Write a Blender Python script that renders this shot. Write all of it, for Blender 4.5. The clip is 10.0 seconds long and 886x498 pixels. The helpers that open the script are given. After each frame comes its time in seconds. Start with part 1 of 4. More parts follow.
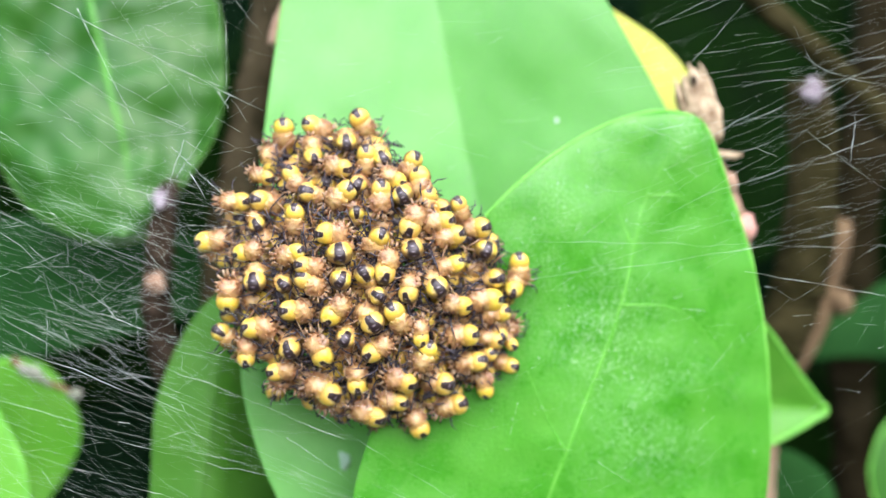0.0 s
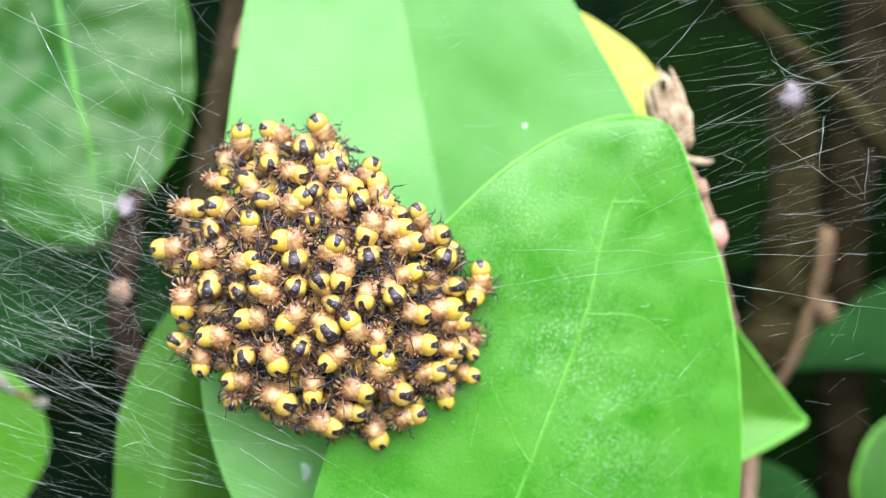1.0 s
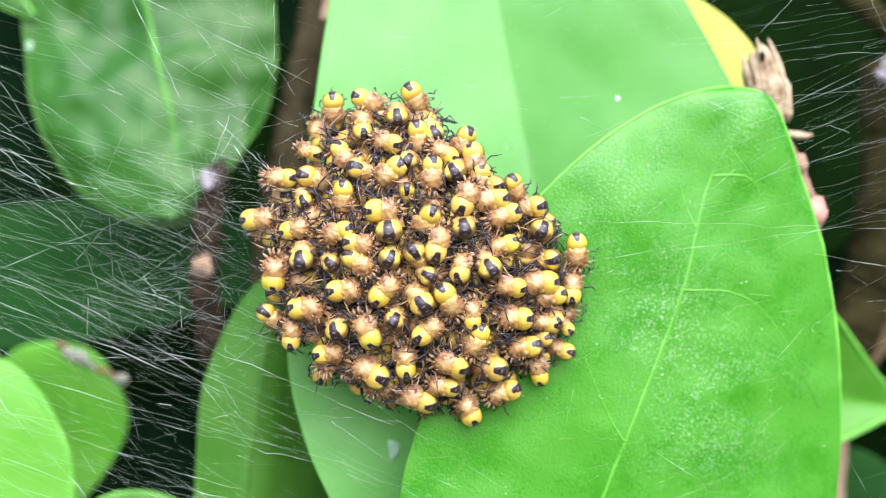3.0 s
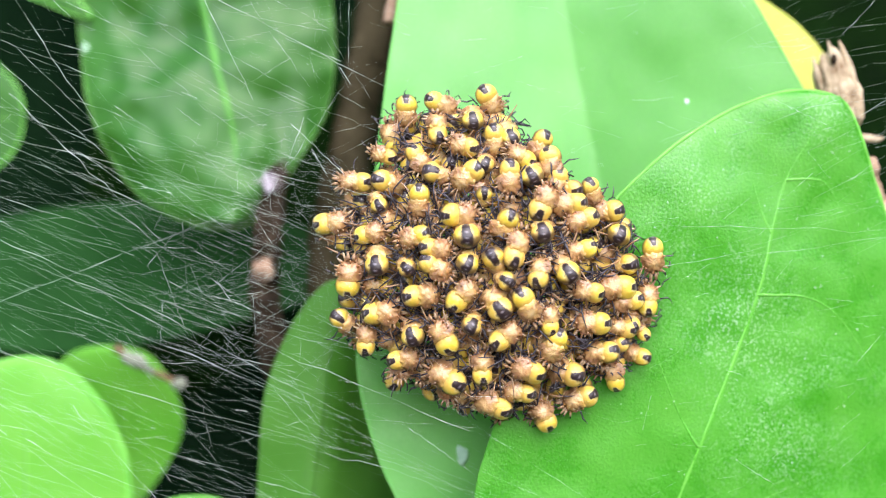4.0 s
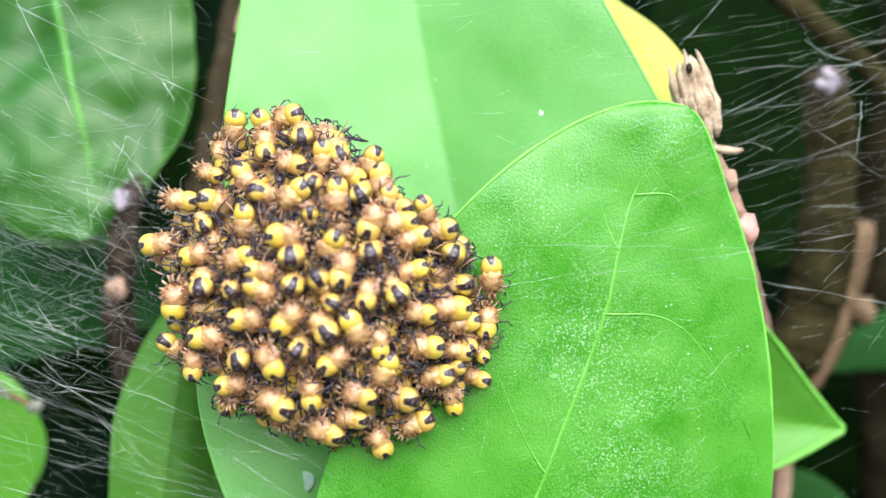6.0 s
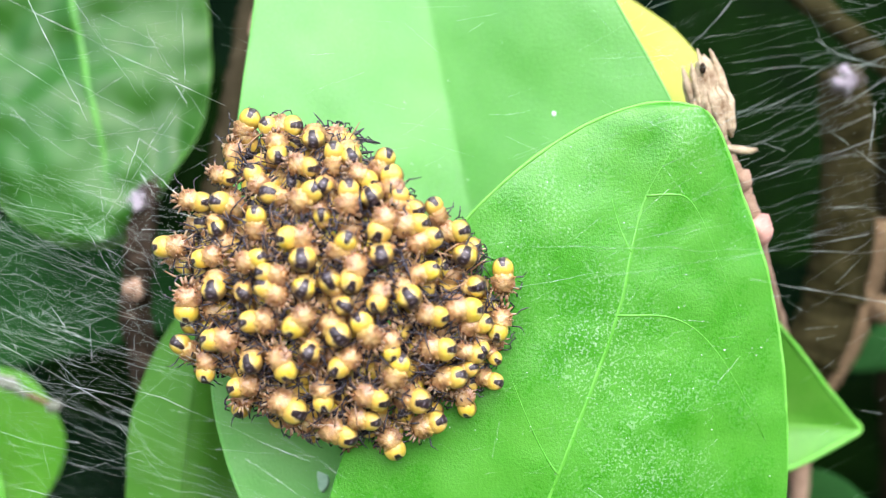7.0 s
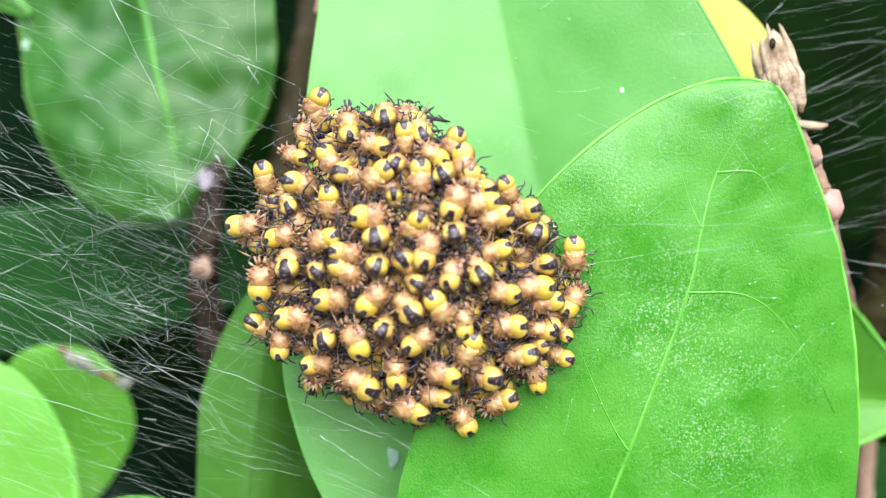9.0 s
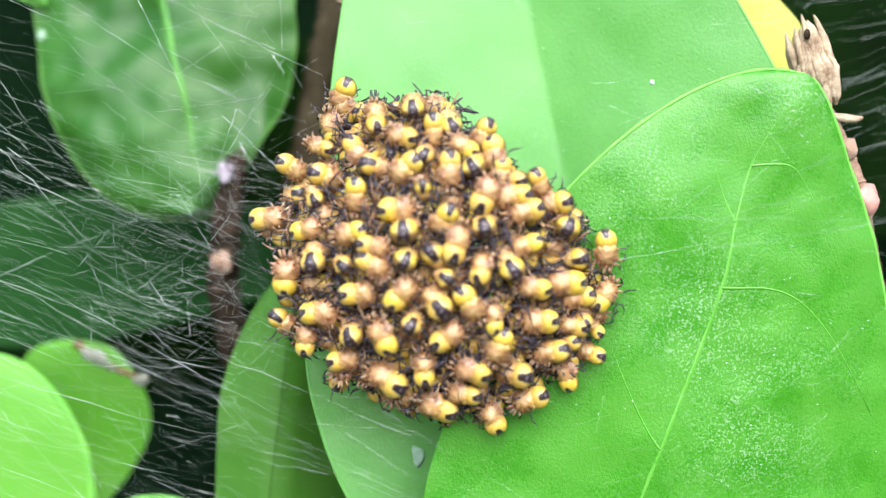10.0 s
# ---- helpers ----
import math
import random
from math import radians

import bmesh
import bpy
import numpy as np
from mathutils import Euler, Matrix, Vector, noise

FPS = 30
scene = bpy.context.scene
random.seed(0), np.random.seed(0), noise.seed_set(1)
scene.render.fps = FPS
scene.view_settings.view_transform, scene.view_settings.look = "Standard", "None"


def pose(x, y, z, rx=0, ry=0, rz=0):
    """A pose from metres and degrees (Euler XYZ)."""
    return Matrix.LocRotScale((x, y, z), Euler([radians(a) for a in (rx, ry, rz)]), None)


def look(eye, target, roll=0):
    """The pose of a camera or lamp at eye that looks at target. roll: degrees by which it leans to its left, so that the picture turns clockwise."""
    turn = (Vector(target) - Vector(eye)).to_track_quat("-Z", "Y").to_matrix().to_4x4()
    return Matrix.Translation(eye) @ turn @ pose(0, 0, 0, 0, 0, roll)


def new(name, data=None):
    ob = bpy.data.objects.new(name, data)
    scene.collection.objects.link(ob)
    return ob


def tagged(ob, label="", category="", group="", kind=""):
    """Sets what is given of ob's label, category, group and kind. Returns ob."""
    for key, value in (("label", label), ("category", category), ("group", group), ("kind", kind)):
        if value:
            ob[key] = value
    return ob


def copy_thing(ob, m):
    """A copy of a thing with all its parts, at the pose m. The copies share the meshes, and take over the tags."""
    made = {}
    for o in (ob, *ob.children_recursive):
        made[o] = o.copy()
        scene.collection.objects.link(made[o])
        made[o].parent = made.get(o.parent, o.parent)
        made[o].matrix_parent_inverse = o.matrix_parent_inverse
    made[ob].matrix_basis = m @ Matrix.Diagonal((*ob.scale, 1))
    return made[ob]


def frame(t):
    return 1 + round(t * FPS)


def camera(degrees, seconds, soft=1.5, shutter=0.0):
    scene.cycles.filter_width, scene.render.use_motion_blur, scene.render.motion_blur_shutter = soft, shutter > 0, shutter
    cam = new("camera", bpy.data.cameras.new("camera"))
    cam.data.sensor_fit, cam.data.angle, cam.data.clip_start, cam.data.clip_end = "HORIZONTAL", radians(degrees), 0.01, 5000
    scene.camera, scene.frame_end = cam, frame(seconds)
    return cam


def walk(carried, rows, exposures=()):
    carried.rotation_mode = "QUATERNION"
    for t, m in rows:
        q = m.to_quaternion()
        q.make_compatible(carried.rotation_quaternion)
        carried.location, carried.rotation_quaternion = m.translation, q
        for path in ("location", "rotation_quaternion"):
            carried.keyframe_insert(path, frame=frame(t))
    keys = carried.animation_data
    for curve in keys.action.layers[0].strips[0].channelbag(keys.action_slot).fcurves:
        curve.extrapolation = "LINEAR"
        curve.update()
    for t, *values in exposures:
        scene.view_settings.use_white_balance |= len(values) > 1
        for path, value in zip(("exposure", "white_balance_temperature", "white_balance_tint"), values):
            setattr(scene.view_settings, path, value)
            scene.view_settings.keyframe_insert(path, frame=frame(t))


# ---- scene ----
# ================= camera =================
cam = camera(36.0, 10.0, soft=1.0)
cam.data.dof.use_dof = True
cam.data.dof.focus_distance = 0.0745
cam.data.dof.aperture_fstop = 22.0
walk(cam, [
    (0, look((0.00306, -0.07658, 0.00070), (0.00556, -0.00422, 0.00125), -0.39)),
    (0.5, look((0.00377, -0.07683, 0.00097), (0.00555, -0.00445, 0.00149), -0.31)),
    (1, look((0.00685, -0.07517, 0.00070), (0.00803, -0.00278, 0.00166), -0.30)),
    (1.5, look((0.00579, -0.07444, 0.00061), (0.00597, -0.00204, 0.00084), -0.30)),
    (2, look((0.00517, -0.07472, 0.00042), (0.00460, -0.00232, 0.00044), -0.27)),
    (2.2, look((0.00418, -0.07472, 0.00043), (0.00328, -0.00232, 0.00045), -0.23)),
    (3.3, look((0.00347, -0.07315, -0.00123), (0.00252, -0.00077, 0.00004), 0.18)),
    (3.5, look((0.00254, -0.07329, -0.00078), (0.00137, -0.00091, -0.00002), 0.06)),
    (4, look((-0.00074, -0.07284, -0.00058), (-0.00135, -0.00044, 0.00037), 0.12)),
    (4.5, look((0.00000, -0.07239, 0.00000), (-0.00045, 0.00001, 0.00067), 0.04)),
    (5, look((-0.00045, -0.07219, -0.00073), (-0.00034, 0.00020, 0.00007), -0.04)),
    (5.5, look((0.00356, -0.07191, 0.00044), (0.00384, 0.00048, 0.00121), -0.15)),
    (6, look((0.00856, -0.07006, 0.00068), (0.00770, 0.00233, 0.00148), -0.33)),
    (6.2, look((0.00934, -0.06993, 0.00025), (0.00846, 0.00244, 0.00190), -0.19)),
    (7.5, look((0.00982, -0.07033, 0.00177), (0.00622, 0.00198, 0.00126), -0.66)),
    (8, look((0.01045, -0.07058, 0.00189), (0.00650, 0.00171, 0.00110), -0.60)),
    (8.5, look((0.00847, -0.07080, 0.00130), (0.00417, 0.00147, 0.00053), -0.69)),
    (9, look((0.00788, -0.07046, 0.00142), (0.00330, 0.00179, 0.00046), -0.75)),
    (9.5, look((0.00793, -0.06989, 0.00163), (0.00328, 0.00235, 0.00064), -0.75)),
    (10, look((0.00622, -0.06898, 0.00116), (0.00168, 0.00327, 0.00013), -0.57)),
])

# ================= light =================
world = bpy.data.worlds.new("overcast_sky")
scene.world = world
world.use_nodes = True
wn = world.node_tree.nodes
sky = wn.new("ShaderNodeTexSky")
sky.sky_type = "NISHITA"
sky.sun_disc = False
sky.sun_elevation = radians(50)
sky.sun_rotation = radians(167)
sky.air_density, sky.dust_density, sky.ozone_density = 1.0, 3.0, 1.0
wn["Background"].inputs["Strength"].default_value = 0.17
world.node_tree.links.new(sky.outputs["Color"], wn["Background"].inputs["Color"])
sun_data = bpy.data.lights.new("sun", "SUN")
sun_data.energy, sun_data.angle, sun_data.color = 2.4, radians(80), (0.98, 0.95, 1.14)
sun = new("sun", sun_data)
sun.matrix_world = look((0.10, -0.72, 0.68), (0, 0, 0))
scene.view_settings.exposure = 0.84

MM = 0.001


# ================= materials =================
def shader(name):
    m = bpy.data.materials.new(name)
    m.use_nodes = True
    return m, m.node_tree.nodes, m.node_tree.links, m.node_tree.nodes["Principled BSDF"]


def noise_node(nodes, links, coords, scale, detail=3.0, rough=0.55):
    n = nodes.new("ShaderNodeTexNoise")
    n.inputs["Scale"].default_value, n.inputs["Detail"].default_value = scale, detail
    n.inputs["Roughness"].default_value = rough
    links.new(coords, n.inputs["Vector"])
    return n.outputs["Fac"]


def ramp(nodes, links, fac, stops):
    r = nodes.new("ShaderNodeValToRGB")
    r.color_ramp.elements[0].position, r.color_ramp.elements[0].color = stops[0][0], (*stops[0][1], 1)
    r.color_ramp.elements[1].position, r.color_ramp.elements[1].color = stops[-1][0], (*stops[-1][1], 1)
    for pos, col in stops[1:-1]:
        r.color_ramp.elements.new(pos).color = (*col, 1)
    links.new(fac, r.inputs["Fac"])
    return r.outputs["Color"]


def span(nodes, links, value, a, b, lo, hi):
    n = nodes.new("ShaderNodeMapRange")
    n.inputs["From Min"].default_value, n.inputs["From Max"].default_value = a, b
    n.inputs["To Min"].default_value, n.inputs["To Max"].default_value = lo, hi
    links.new(value, n.inputs["Value"])
    return n.outputs["Result"]


def calc(nodes, links, op, a, b=None, c=None):
    n = nodes.new("ShaderNodeMath")
    n.operation = op
    for k, v in enumerate((a, b, c)):
        if v is None:
            continue
        if isinstance(v, (int, float)):
            n.inputs[k].default_value = v
        else:
            links.new(v, n.inputs[k])
    return n.outputs[0]


def mix(nodes, links, fac, a, b):
    n = nodes.new("ShaderNodeMix")
    n.data_type = "RGBA"
    for socket, v in ((n.inputs[0], fac), (n.inputs[6], a), (n.inputs[7], b)):
        if isinstance(v, tuple):
            socket.default_value = (*v, 1)
        elif isinstance(v, (int, float)):
            socket.default_value = v
        else:
            links.new(v, socket)
    return n.outputs[2]


def bump(nodes, links, bsdf, height, strength, distance):
    n = nodes.new("ShaderNodeBump")
    n.inputs["Strength"].default_value, n.inputs["Distance"].default_value = strength, distance
    links.new(height, n.inputs["Height"])
    links.new(n.outputs["Normal"], bsdf.inputs["Normal"])
    return n.outputs["Normal"]


def surface(name, dark, light, rough=0.5, scale=400, fine=6000, relief=0.4, spec=0.5, see=0.0, glow=(1, 1, 1), gloss_var=0.12, detail=4.0, grain=0.0, fleck=None, vary=None, soak=0.0, depth=0.06, sheen_spots=()):
    """A mottled surface: blotches of two colours, fine grain and relief; see lets light through it."""
    m, nodes, links, bsdf = shader(name)
    co = nodes.new("ShaderNodeTexCoord").outputs["Object"]
    big = noise_node(nodes, links, co, scale, detail)
    small = noise_node(nodes, links, co, fine, 3.0, 0.6)
    both = calc(nodes, links, "ADD", calc(nodes, links, "MULTIPLY", big, 0.7), calc(nodes, links, "MULTIPLY", small, 0.3))
    col = ramp(nodes, links, both, [(0.34, dark), (0.66, light)])
    links.new(col, bsdf.inputs["Base Color"])
    links.new(span(nodes, links, both, 0.35, 0.65, rough - gloss_var, rough + gloss_var), bsdf.inputs["Roughness"])
    bsdf.inputs["Specular IOR Level"].default_value = spec
    normal = bump(nodes, links, bsdf, both, min(relief, 1.0), depth * max(relief, 1.0) * MM)
    if grain:
        pit = noise_node(nodes, links, co, fine, 2.0, 0.6)
        n2 = nodes.new("ShaderNodeBump")
        n2.inputs["Strength"].default_value, n2.inputs["Distance"].default_value = grain, 0.05 * MM
        links.new(pit, n2.inputs["Height"])
        links.new(normal, n2.inputs["Normal"])
        links.new(n2.outputs["Normal"], bsdf.inputs["Normal"])
        normal = n2.outputs["Normal"]
    if soak:
        bsdf.inputs["Subsurface Weight"].default_value = soak
        bsdf.inputs["Subsurface Radius"].default_value = (0.25 * MM, 0.12 * MM, 0.04 * MM)
        bsdf.inputs["Subsurface Scale"].default_value = 1.0
    if vary:
        # each piece a little paler or browner than the next
        tone = nodes.new("ShaderNodeObjectInfo").outputs["Random"]
        col = mix(nodes, links, calc(nodes, links, "MULTIPLY", tone, 0.55), col, vary)
        links.new(col, bsdf.inputs["Base Color"])
    if fleck:
        # pale cells, and the leaf's sky sheen painted as flecks in patches
        dots = noise_node(nodes, links, co, fine * 1.2, 1.0)
        patch = noise_node(nodes, links, co, scale * 0.8, 3.0)
        where = 0.35
        for place, r in sheen_spots:
            far = nodes.new("ShaderNodeVectorMath")
            far.operation = "DISTANCE"
            far.inputs[1].default_value = Vector(place) * MM
            links.new(co, far.inputs[0])
            where = calc(nodes, links, "MAXIMUM", span(nodes, links, far.outputs["Value"], 0.35 * r * MM, r * MM, 1, 0), where if sheen_spots.index((place, r)) else 0.08)
        amount = calc(nodes, links, "MULTIPLY", span(nodes, links, dots, 0.50, 0.68, 0, 1), span(nodes, links, patch, 0.34, 0.62, 0.0, 0.55))
        amount = calc(nodes, links, "MULTIPLY", amount, where)
        links.new(mix(nodes, links, amount, col, fleck), bsdf.inputs["Base Color"])
    if see:
        t = nodes.new("ShaderNodeBsdfTranslucent")
        tint = mix(nodes, links, 0.5, col, glow)
        links.new(tint, t.inputs["Color"])
        links.new(normal, t.inputs["Normal"])
        mx = nodes.new("ShaderNodeMixShader")
        mx.inputs[0].default_value = see
        links.new(bsdf.outputs[0], mx.inputs[1])
        links.new(t.outputs[0], mx.inputs[2])
        links.new(mx.outputs[0], nodes["Material Output"].inputs["Surface"])
    return m


def abdomen_material(name, slope, width, start):
    """Yellow with a dark wedge along the back towards the hind end, crossed by paler bars."""
    m, nodes, links, bsdf = shader(name)
    co = nodes.new("ShaderNodeTexCoord").outputs["Object"]
    sep = nodes.new("ShaderNodeSeparateXYZ")
    links.new(co, sep.inputs[0])
    rnd = nodes.new("ShaderNodeObjectInfo").outputs["Random"]
    wob = noise_node(nodes, links, co, 4200, 2.0)
    x = calc(nodes, links, "ABSOLUTE", calc(nodes, links, "MULTIPLY", sep.outputs[0], 1 / (0.55 * MM)))
    s = calc(nodes, links, "MULTIPLY", sep.outputs[1], -1 / (0.58 * MM))
    z = calc(nodes, links, "MULTIPLY", sep.outputs[2], 1 / (0.50 * MM))
    # half width of the wedge along the back
    half = calc(nodes, links, "ADD", calc(nodes, links, "MULTIPLY", s, slope), calc(nodes, links, "ADD", calc(nodes, links, "MULTIPLY", rnd, 0.12), width))
    half = calc(nodes, links, "ADD", half, calc(nodes, links, "MULTIPLY", calc(nodes, links, "SUBTRACT", wob, 0.5), 0.5))
    wedge = span(nodes, links, calc(nodes, links, "SUBTRACT", half, x), -0.06, 0.06, 0, 1)
    behind = span(nodes, links, calc(nodes, links, "ADD", s, calc(nodes, links, "MULTIPLY", rnd, 0.25)), start, start + 0.12, 0, 1)
    edge = calc(nodes, links, "MULTIPLY", span(nodes, links, calc(nodes, links, "SUBTRACT", half, x), -0.2, -0.04, 0, 1), behind)
    # underside and lower sides darkened in the colour, outlining the abdomen
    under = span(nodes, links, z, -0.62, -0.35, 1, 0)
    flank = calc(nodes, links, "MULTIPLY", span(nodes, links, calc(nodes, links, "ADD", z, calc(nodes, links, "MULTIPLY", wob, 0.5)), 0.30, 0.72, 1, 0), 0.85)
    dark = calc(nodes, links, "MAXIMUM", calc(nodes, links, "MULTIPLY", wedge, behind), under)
    w = nodes.new("ShaderNodeTexWave")
    w.wave_type, w.bands_direction = "BANDS", "Z"
    w.inputs["Scale"].default_value, w.inputs["Distortion"].default_value = 1500.0, 2.0
    links.new(co, w.inputs["Vector"])
    bars = calc(nodes, links, "MULTIPLY", span(nodes, links, w.outputs["Fac"], 0.72, 0.95, 0, 0.6), span(nodes, links, x, 0.02, 0.2, 1, 0))
    black = mix(nodes, links, bars, (0.030, 0.019, 0.020), (0.30, 0.27, 0.30))
    yellow = mix(nodes, links, span(nodes, links, wob, 0.3, 0.7, 0, 1), (0.78, 0.55, 0.035), (0.86, 0.70, 0.10))
    ochre = mix(nodes, links, span(nodes, links, sep.outputs[1], -0.16 * MM, 0.30 * MM, 0, 1), yellow, (0.66, 0.37, 0.11))
    ochre = mix(nodes, links, calc(nodes, links, "MULTIPLY", edge, 0.5), ochre, (0.90, 0.84, 0.48))
    tone = mix(nodes, links, calc(nodes, links, "MULTIPLY", rnd, 0.50), ochre, (0.70, 0.42, 0.12))
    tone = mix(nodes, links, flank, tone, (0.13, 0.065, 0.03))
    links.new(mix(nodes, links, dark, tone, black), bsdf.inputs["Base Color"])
    bsdf.inputs["Roughness"].default_value = 0.34
    bsdf.inputs["Coat Weight"].default_value, bsdf.inputs["Coat Roughness"].default_value = 0.28, 0.16
    bsdf.inputs["Subsurface Weight"].default_value = 0.15
    bsdf.inputs["Subsurface Radius"].default_value = (0.3 * MM, 0.2 * MM, 0.08 * MM)
    bsdf.inputs["Subsurface Scale"].default_value = 1.0
    bump(nodes, links, bsdf, noise_node(nodes, links, co, 7000, 4.0), 0.7, 0.05 * MM)
    return m


def carapace_material(name):
    """Glassy amber: golden on top, red-brown towards the rim, grooves darkened, with pale spine tips."""
    m, nodes, links, bsdf = shader(name)
    co = nodes.new("ShaderNodeTexCoord").outputs["Object"]
    sep = nodes.new("ShaderNodeSeparateXYZ")
    links.new(co, sep.inputs[0])
    rnd = nodes.new("ShaderNodeObjectInfo").outputs["Random"]
    y = calc(nodes, links, "SUBTRACT", calc(nodes, links, "MULTIPLY", sep.outputs[1], 1 / MM), 0.54)
    x = calc(nodes, links, "MULTIPLY", sep.outputs[0], 1 / MM)
    q = calc(nodes, links, "SQRT", calc(nodes, links, "ADD", calc(nodes, links, "MULTIPLY", x, x), calc(nodes, links, "MULTIPLY", calc(nodes, links, "MULTIPLY", y, y), 0.75)))
    ray = calc(nodes, links, "COSINE", calc(nodes, links, "MULTIPLY", calc(nodes, links, "ARCTAN2", x, y), 11.0))
    mottle = noise_node(nodes, links, co, 5200, 3.0, 0.6)
    q = calc(nodes, links, "ADD", q, calc(nodes, links, "MULTIPLY", calc(nodes, links, "SUBTRACT", mottle, 0.5), 0.34))
    col = ramp(nodes, links, q, [(0.05, (0.72, 0.51, 0.23)), (0.25, (0.54, 0.33, 0.13)), (0.45, (0.29, 0.15, 0.065)), (0.58, (0.46, 0.29, 0.15)), (0.76, (0.84, 0.75, 0.60))])
    # shade in the grooves between the ridges, put into the colour
    groove_shade = calc(nodes, links, "MULTIPLY", span(nodes, links, ray, 0.3, -0.9, 0, 0.34), span(nodes, links, q, 0.14, 0.36, 0, 1))
    col = mix(nodes, links, groove_shade, col, (0.16, 0.066, 0.026))
    # yellower where it meets the abdomen
    col = mix(nodes, links, span(nodes, links, y, -0.42, -0.18, 0.75, 0), col, (0.80, 0.56, 0.14))
    col = mix(nodes, links, calc(nodes, links, "MULTIPLY", rnd, 0.40), col, (0.44, 0.22, 0.11))
    links.new(col, bsdf.inputs["Base Color"])
    bsdf.inputs["Roughness"].default_value = 0.26
    bsdf.inputs["Coat Weight"].default_value, bsdf.inputs["Coat Roughness"].default_value = 0.6, 0.12
    bsdf.inputs["Subsurface Weight"].default_value = 0.3
    bsdf.inputs["Subsurface Radius"].default_value = (0.25 * MM, 0.14 * MM, 0.05 * MM)
    bsdf.inputs["Subsurface Scale"].default_value = 1.0
    bump(nodes, links, bsdf, calc(nodes, links, "ADD", mottle, calc(nodes, links, "MULTIPLY", ray, 0.03)), 1.0, 0.09 * MM)
    return m


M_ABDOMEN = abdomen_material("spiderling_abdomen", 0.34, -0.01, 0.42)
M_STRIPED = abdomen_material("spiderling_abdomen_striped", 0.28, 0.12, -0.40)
M_CARAPACE = carapace_material("spiderling_carapace")
M_FEMUR = surface("spiderling_leg_base", (0.20, 0.10, 0.045), (0.62, 0.48, 0.30), 0.22, 2400, 12000, 0.8, vary=(0.34, 0.18, 0.08), soak=0.1)
M_LEG = surface("spiderling_leg_dark", (0.008, 0.007, 0.010), (0.085, 0.074, 0.088), 0.25, 3000, 15000, 0.3)
M_EYE = surface("spiderling_eye", (0.008, 0.007, 0.007), (0.02, 0.016, 0.015), 0.15, 3000, 15000, 0.1)
# flecks beside the midrib paint the leaf's granular sheen into its colour
M_LEAF_FRONT = surface("leaf_green_glossy", (0.050, 0.325, 0.015), (0.112, 0.445, 0.042), 0.30, 330, 6000, 0.5, 0.5, 0.18, (0.25, 0.6, 0.02), 0.09, grain=0.55, fleck=(0.55, 0.82, 0.50), sheen_spots=(((4.0, -1.5, 27.5), 6.0), ((9.5, -1.0, 17.0), 7.5), ((7.0, -1.0, 22.0), 5.0), ((12.0, -1.0, 34.0), 2.5), ((4.5, -1.5, 31.0), 4.5)))
M_LEAF_PALE = surface("leaf_green_pale", (0.11, 0.44, 0.066), (0.165, 0.55, 0.098), 0.36, 160, 7000, 0.35, 0.9, 0.22, (0.25, 0.6, 0.05), 0.08, grain=0.25, fleck=(0.30, 0.66, 0.24))
M_LEAF_LOW = surface("leaf_green_mid", (0.055, 0.215, 0.018), (0.10, 0.31, 0.036), 0.45, 200, 5000, 0.4, 0.5, 0.2, (0.25, 0.6, 0.03))
M_LEAF_OLD = surface("leaf_green_old", (0.022, 0.120, 0.010), (0.050, 0.205, 0.020), 0.40, 60, 150, 0.4, 0.45, 0.15, (0.2, 0.5, 0.03), 0.10, detail=2.0, depth=0.8)
M_LEAF_BRIGHT = surface("leaf_green_bright", (0.125, 0.48, 0.034), (0.20, 0.58, 0.07), 0.42, 200, 5000, 0.3, 0.5, 0.25, (0.35, 0.7, 0.03))
M_LEAF_YOUNG = surface("leaf_green_young", (0.085, 0.37, 0.028), (0.16, 0.50, 0.055), 0.42, 300, 4000, 0.5, 0.5, 0.22, (0.3, 0.65, 0.03))
# deep shade is put into this near-black leaf green
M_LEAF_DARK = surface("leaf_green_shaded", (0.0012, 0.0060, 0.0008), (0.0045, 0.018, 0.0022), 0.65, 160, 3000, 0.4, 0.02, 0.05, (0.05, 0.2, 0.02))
# leaf green darkened in its colour for leaves standing in lighter shade
M_LEAF_DEEP = surface("leaf_green_half_shaded", (0.010, 0.048, 0.010), (0.026, 0.100, 0.024), 0.7, 160, 3000, 0.4, 0.03, 0.05, (0.05, 0.2, 0.02))
M_LEAF_YELLOW = surface("leaf_yellow", (0.48, 0.57, 0.055), (0.62, 0.66, 0.12), 0.5, 260, 6000, 0.3, 0.4, 0.2, (0.6, 0.6, 0.05))
M_RIB = surface("leaf_rib", (0.125, 0.43, 0.045), (0.20, 0.54, 0.08), 0.40, 500, 6000, 0.3, 0.4)
M_RIB_OLD = surface("leaf_rib_old", (0.050, 0.25, 0.018), (0.10, 0.36, 0.036), 0.42, 300, 4000, 0.4, 0.5)
M_RIB_SOFT = surface("leaf_rib_soft", (0.095, 0.42, 0.034), (0.155, 0.51, 0.060), 0.34, 500, 6000, 0.3, 0.6)
M_RIB_PALE = surface("leaf_rib_pale", (0.14, 0.49, 0.090), (0.20, 0.57, 0.125), 0.42, 500, 6000, 0.3, 0.4)
M_RIM = surface("leaf_rim", (0.14, 0.52, 0.055), (0.22, 0.62, 0.10), 0.42, 500, 6000, 0.3, 0.4)
# back stems: the shrub's shade is put into these dark browns
M_BARK = surface("bark_brown_shaded", (0.009, 0.008, 0.004), (0.040, 0.034, 0.018), 0.95, 350, 2500, 1.0, 0.0)
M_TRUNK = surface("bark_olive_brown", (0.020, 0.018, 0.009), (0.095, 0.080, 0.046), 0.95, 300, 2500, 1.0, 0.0)
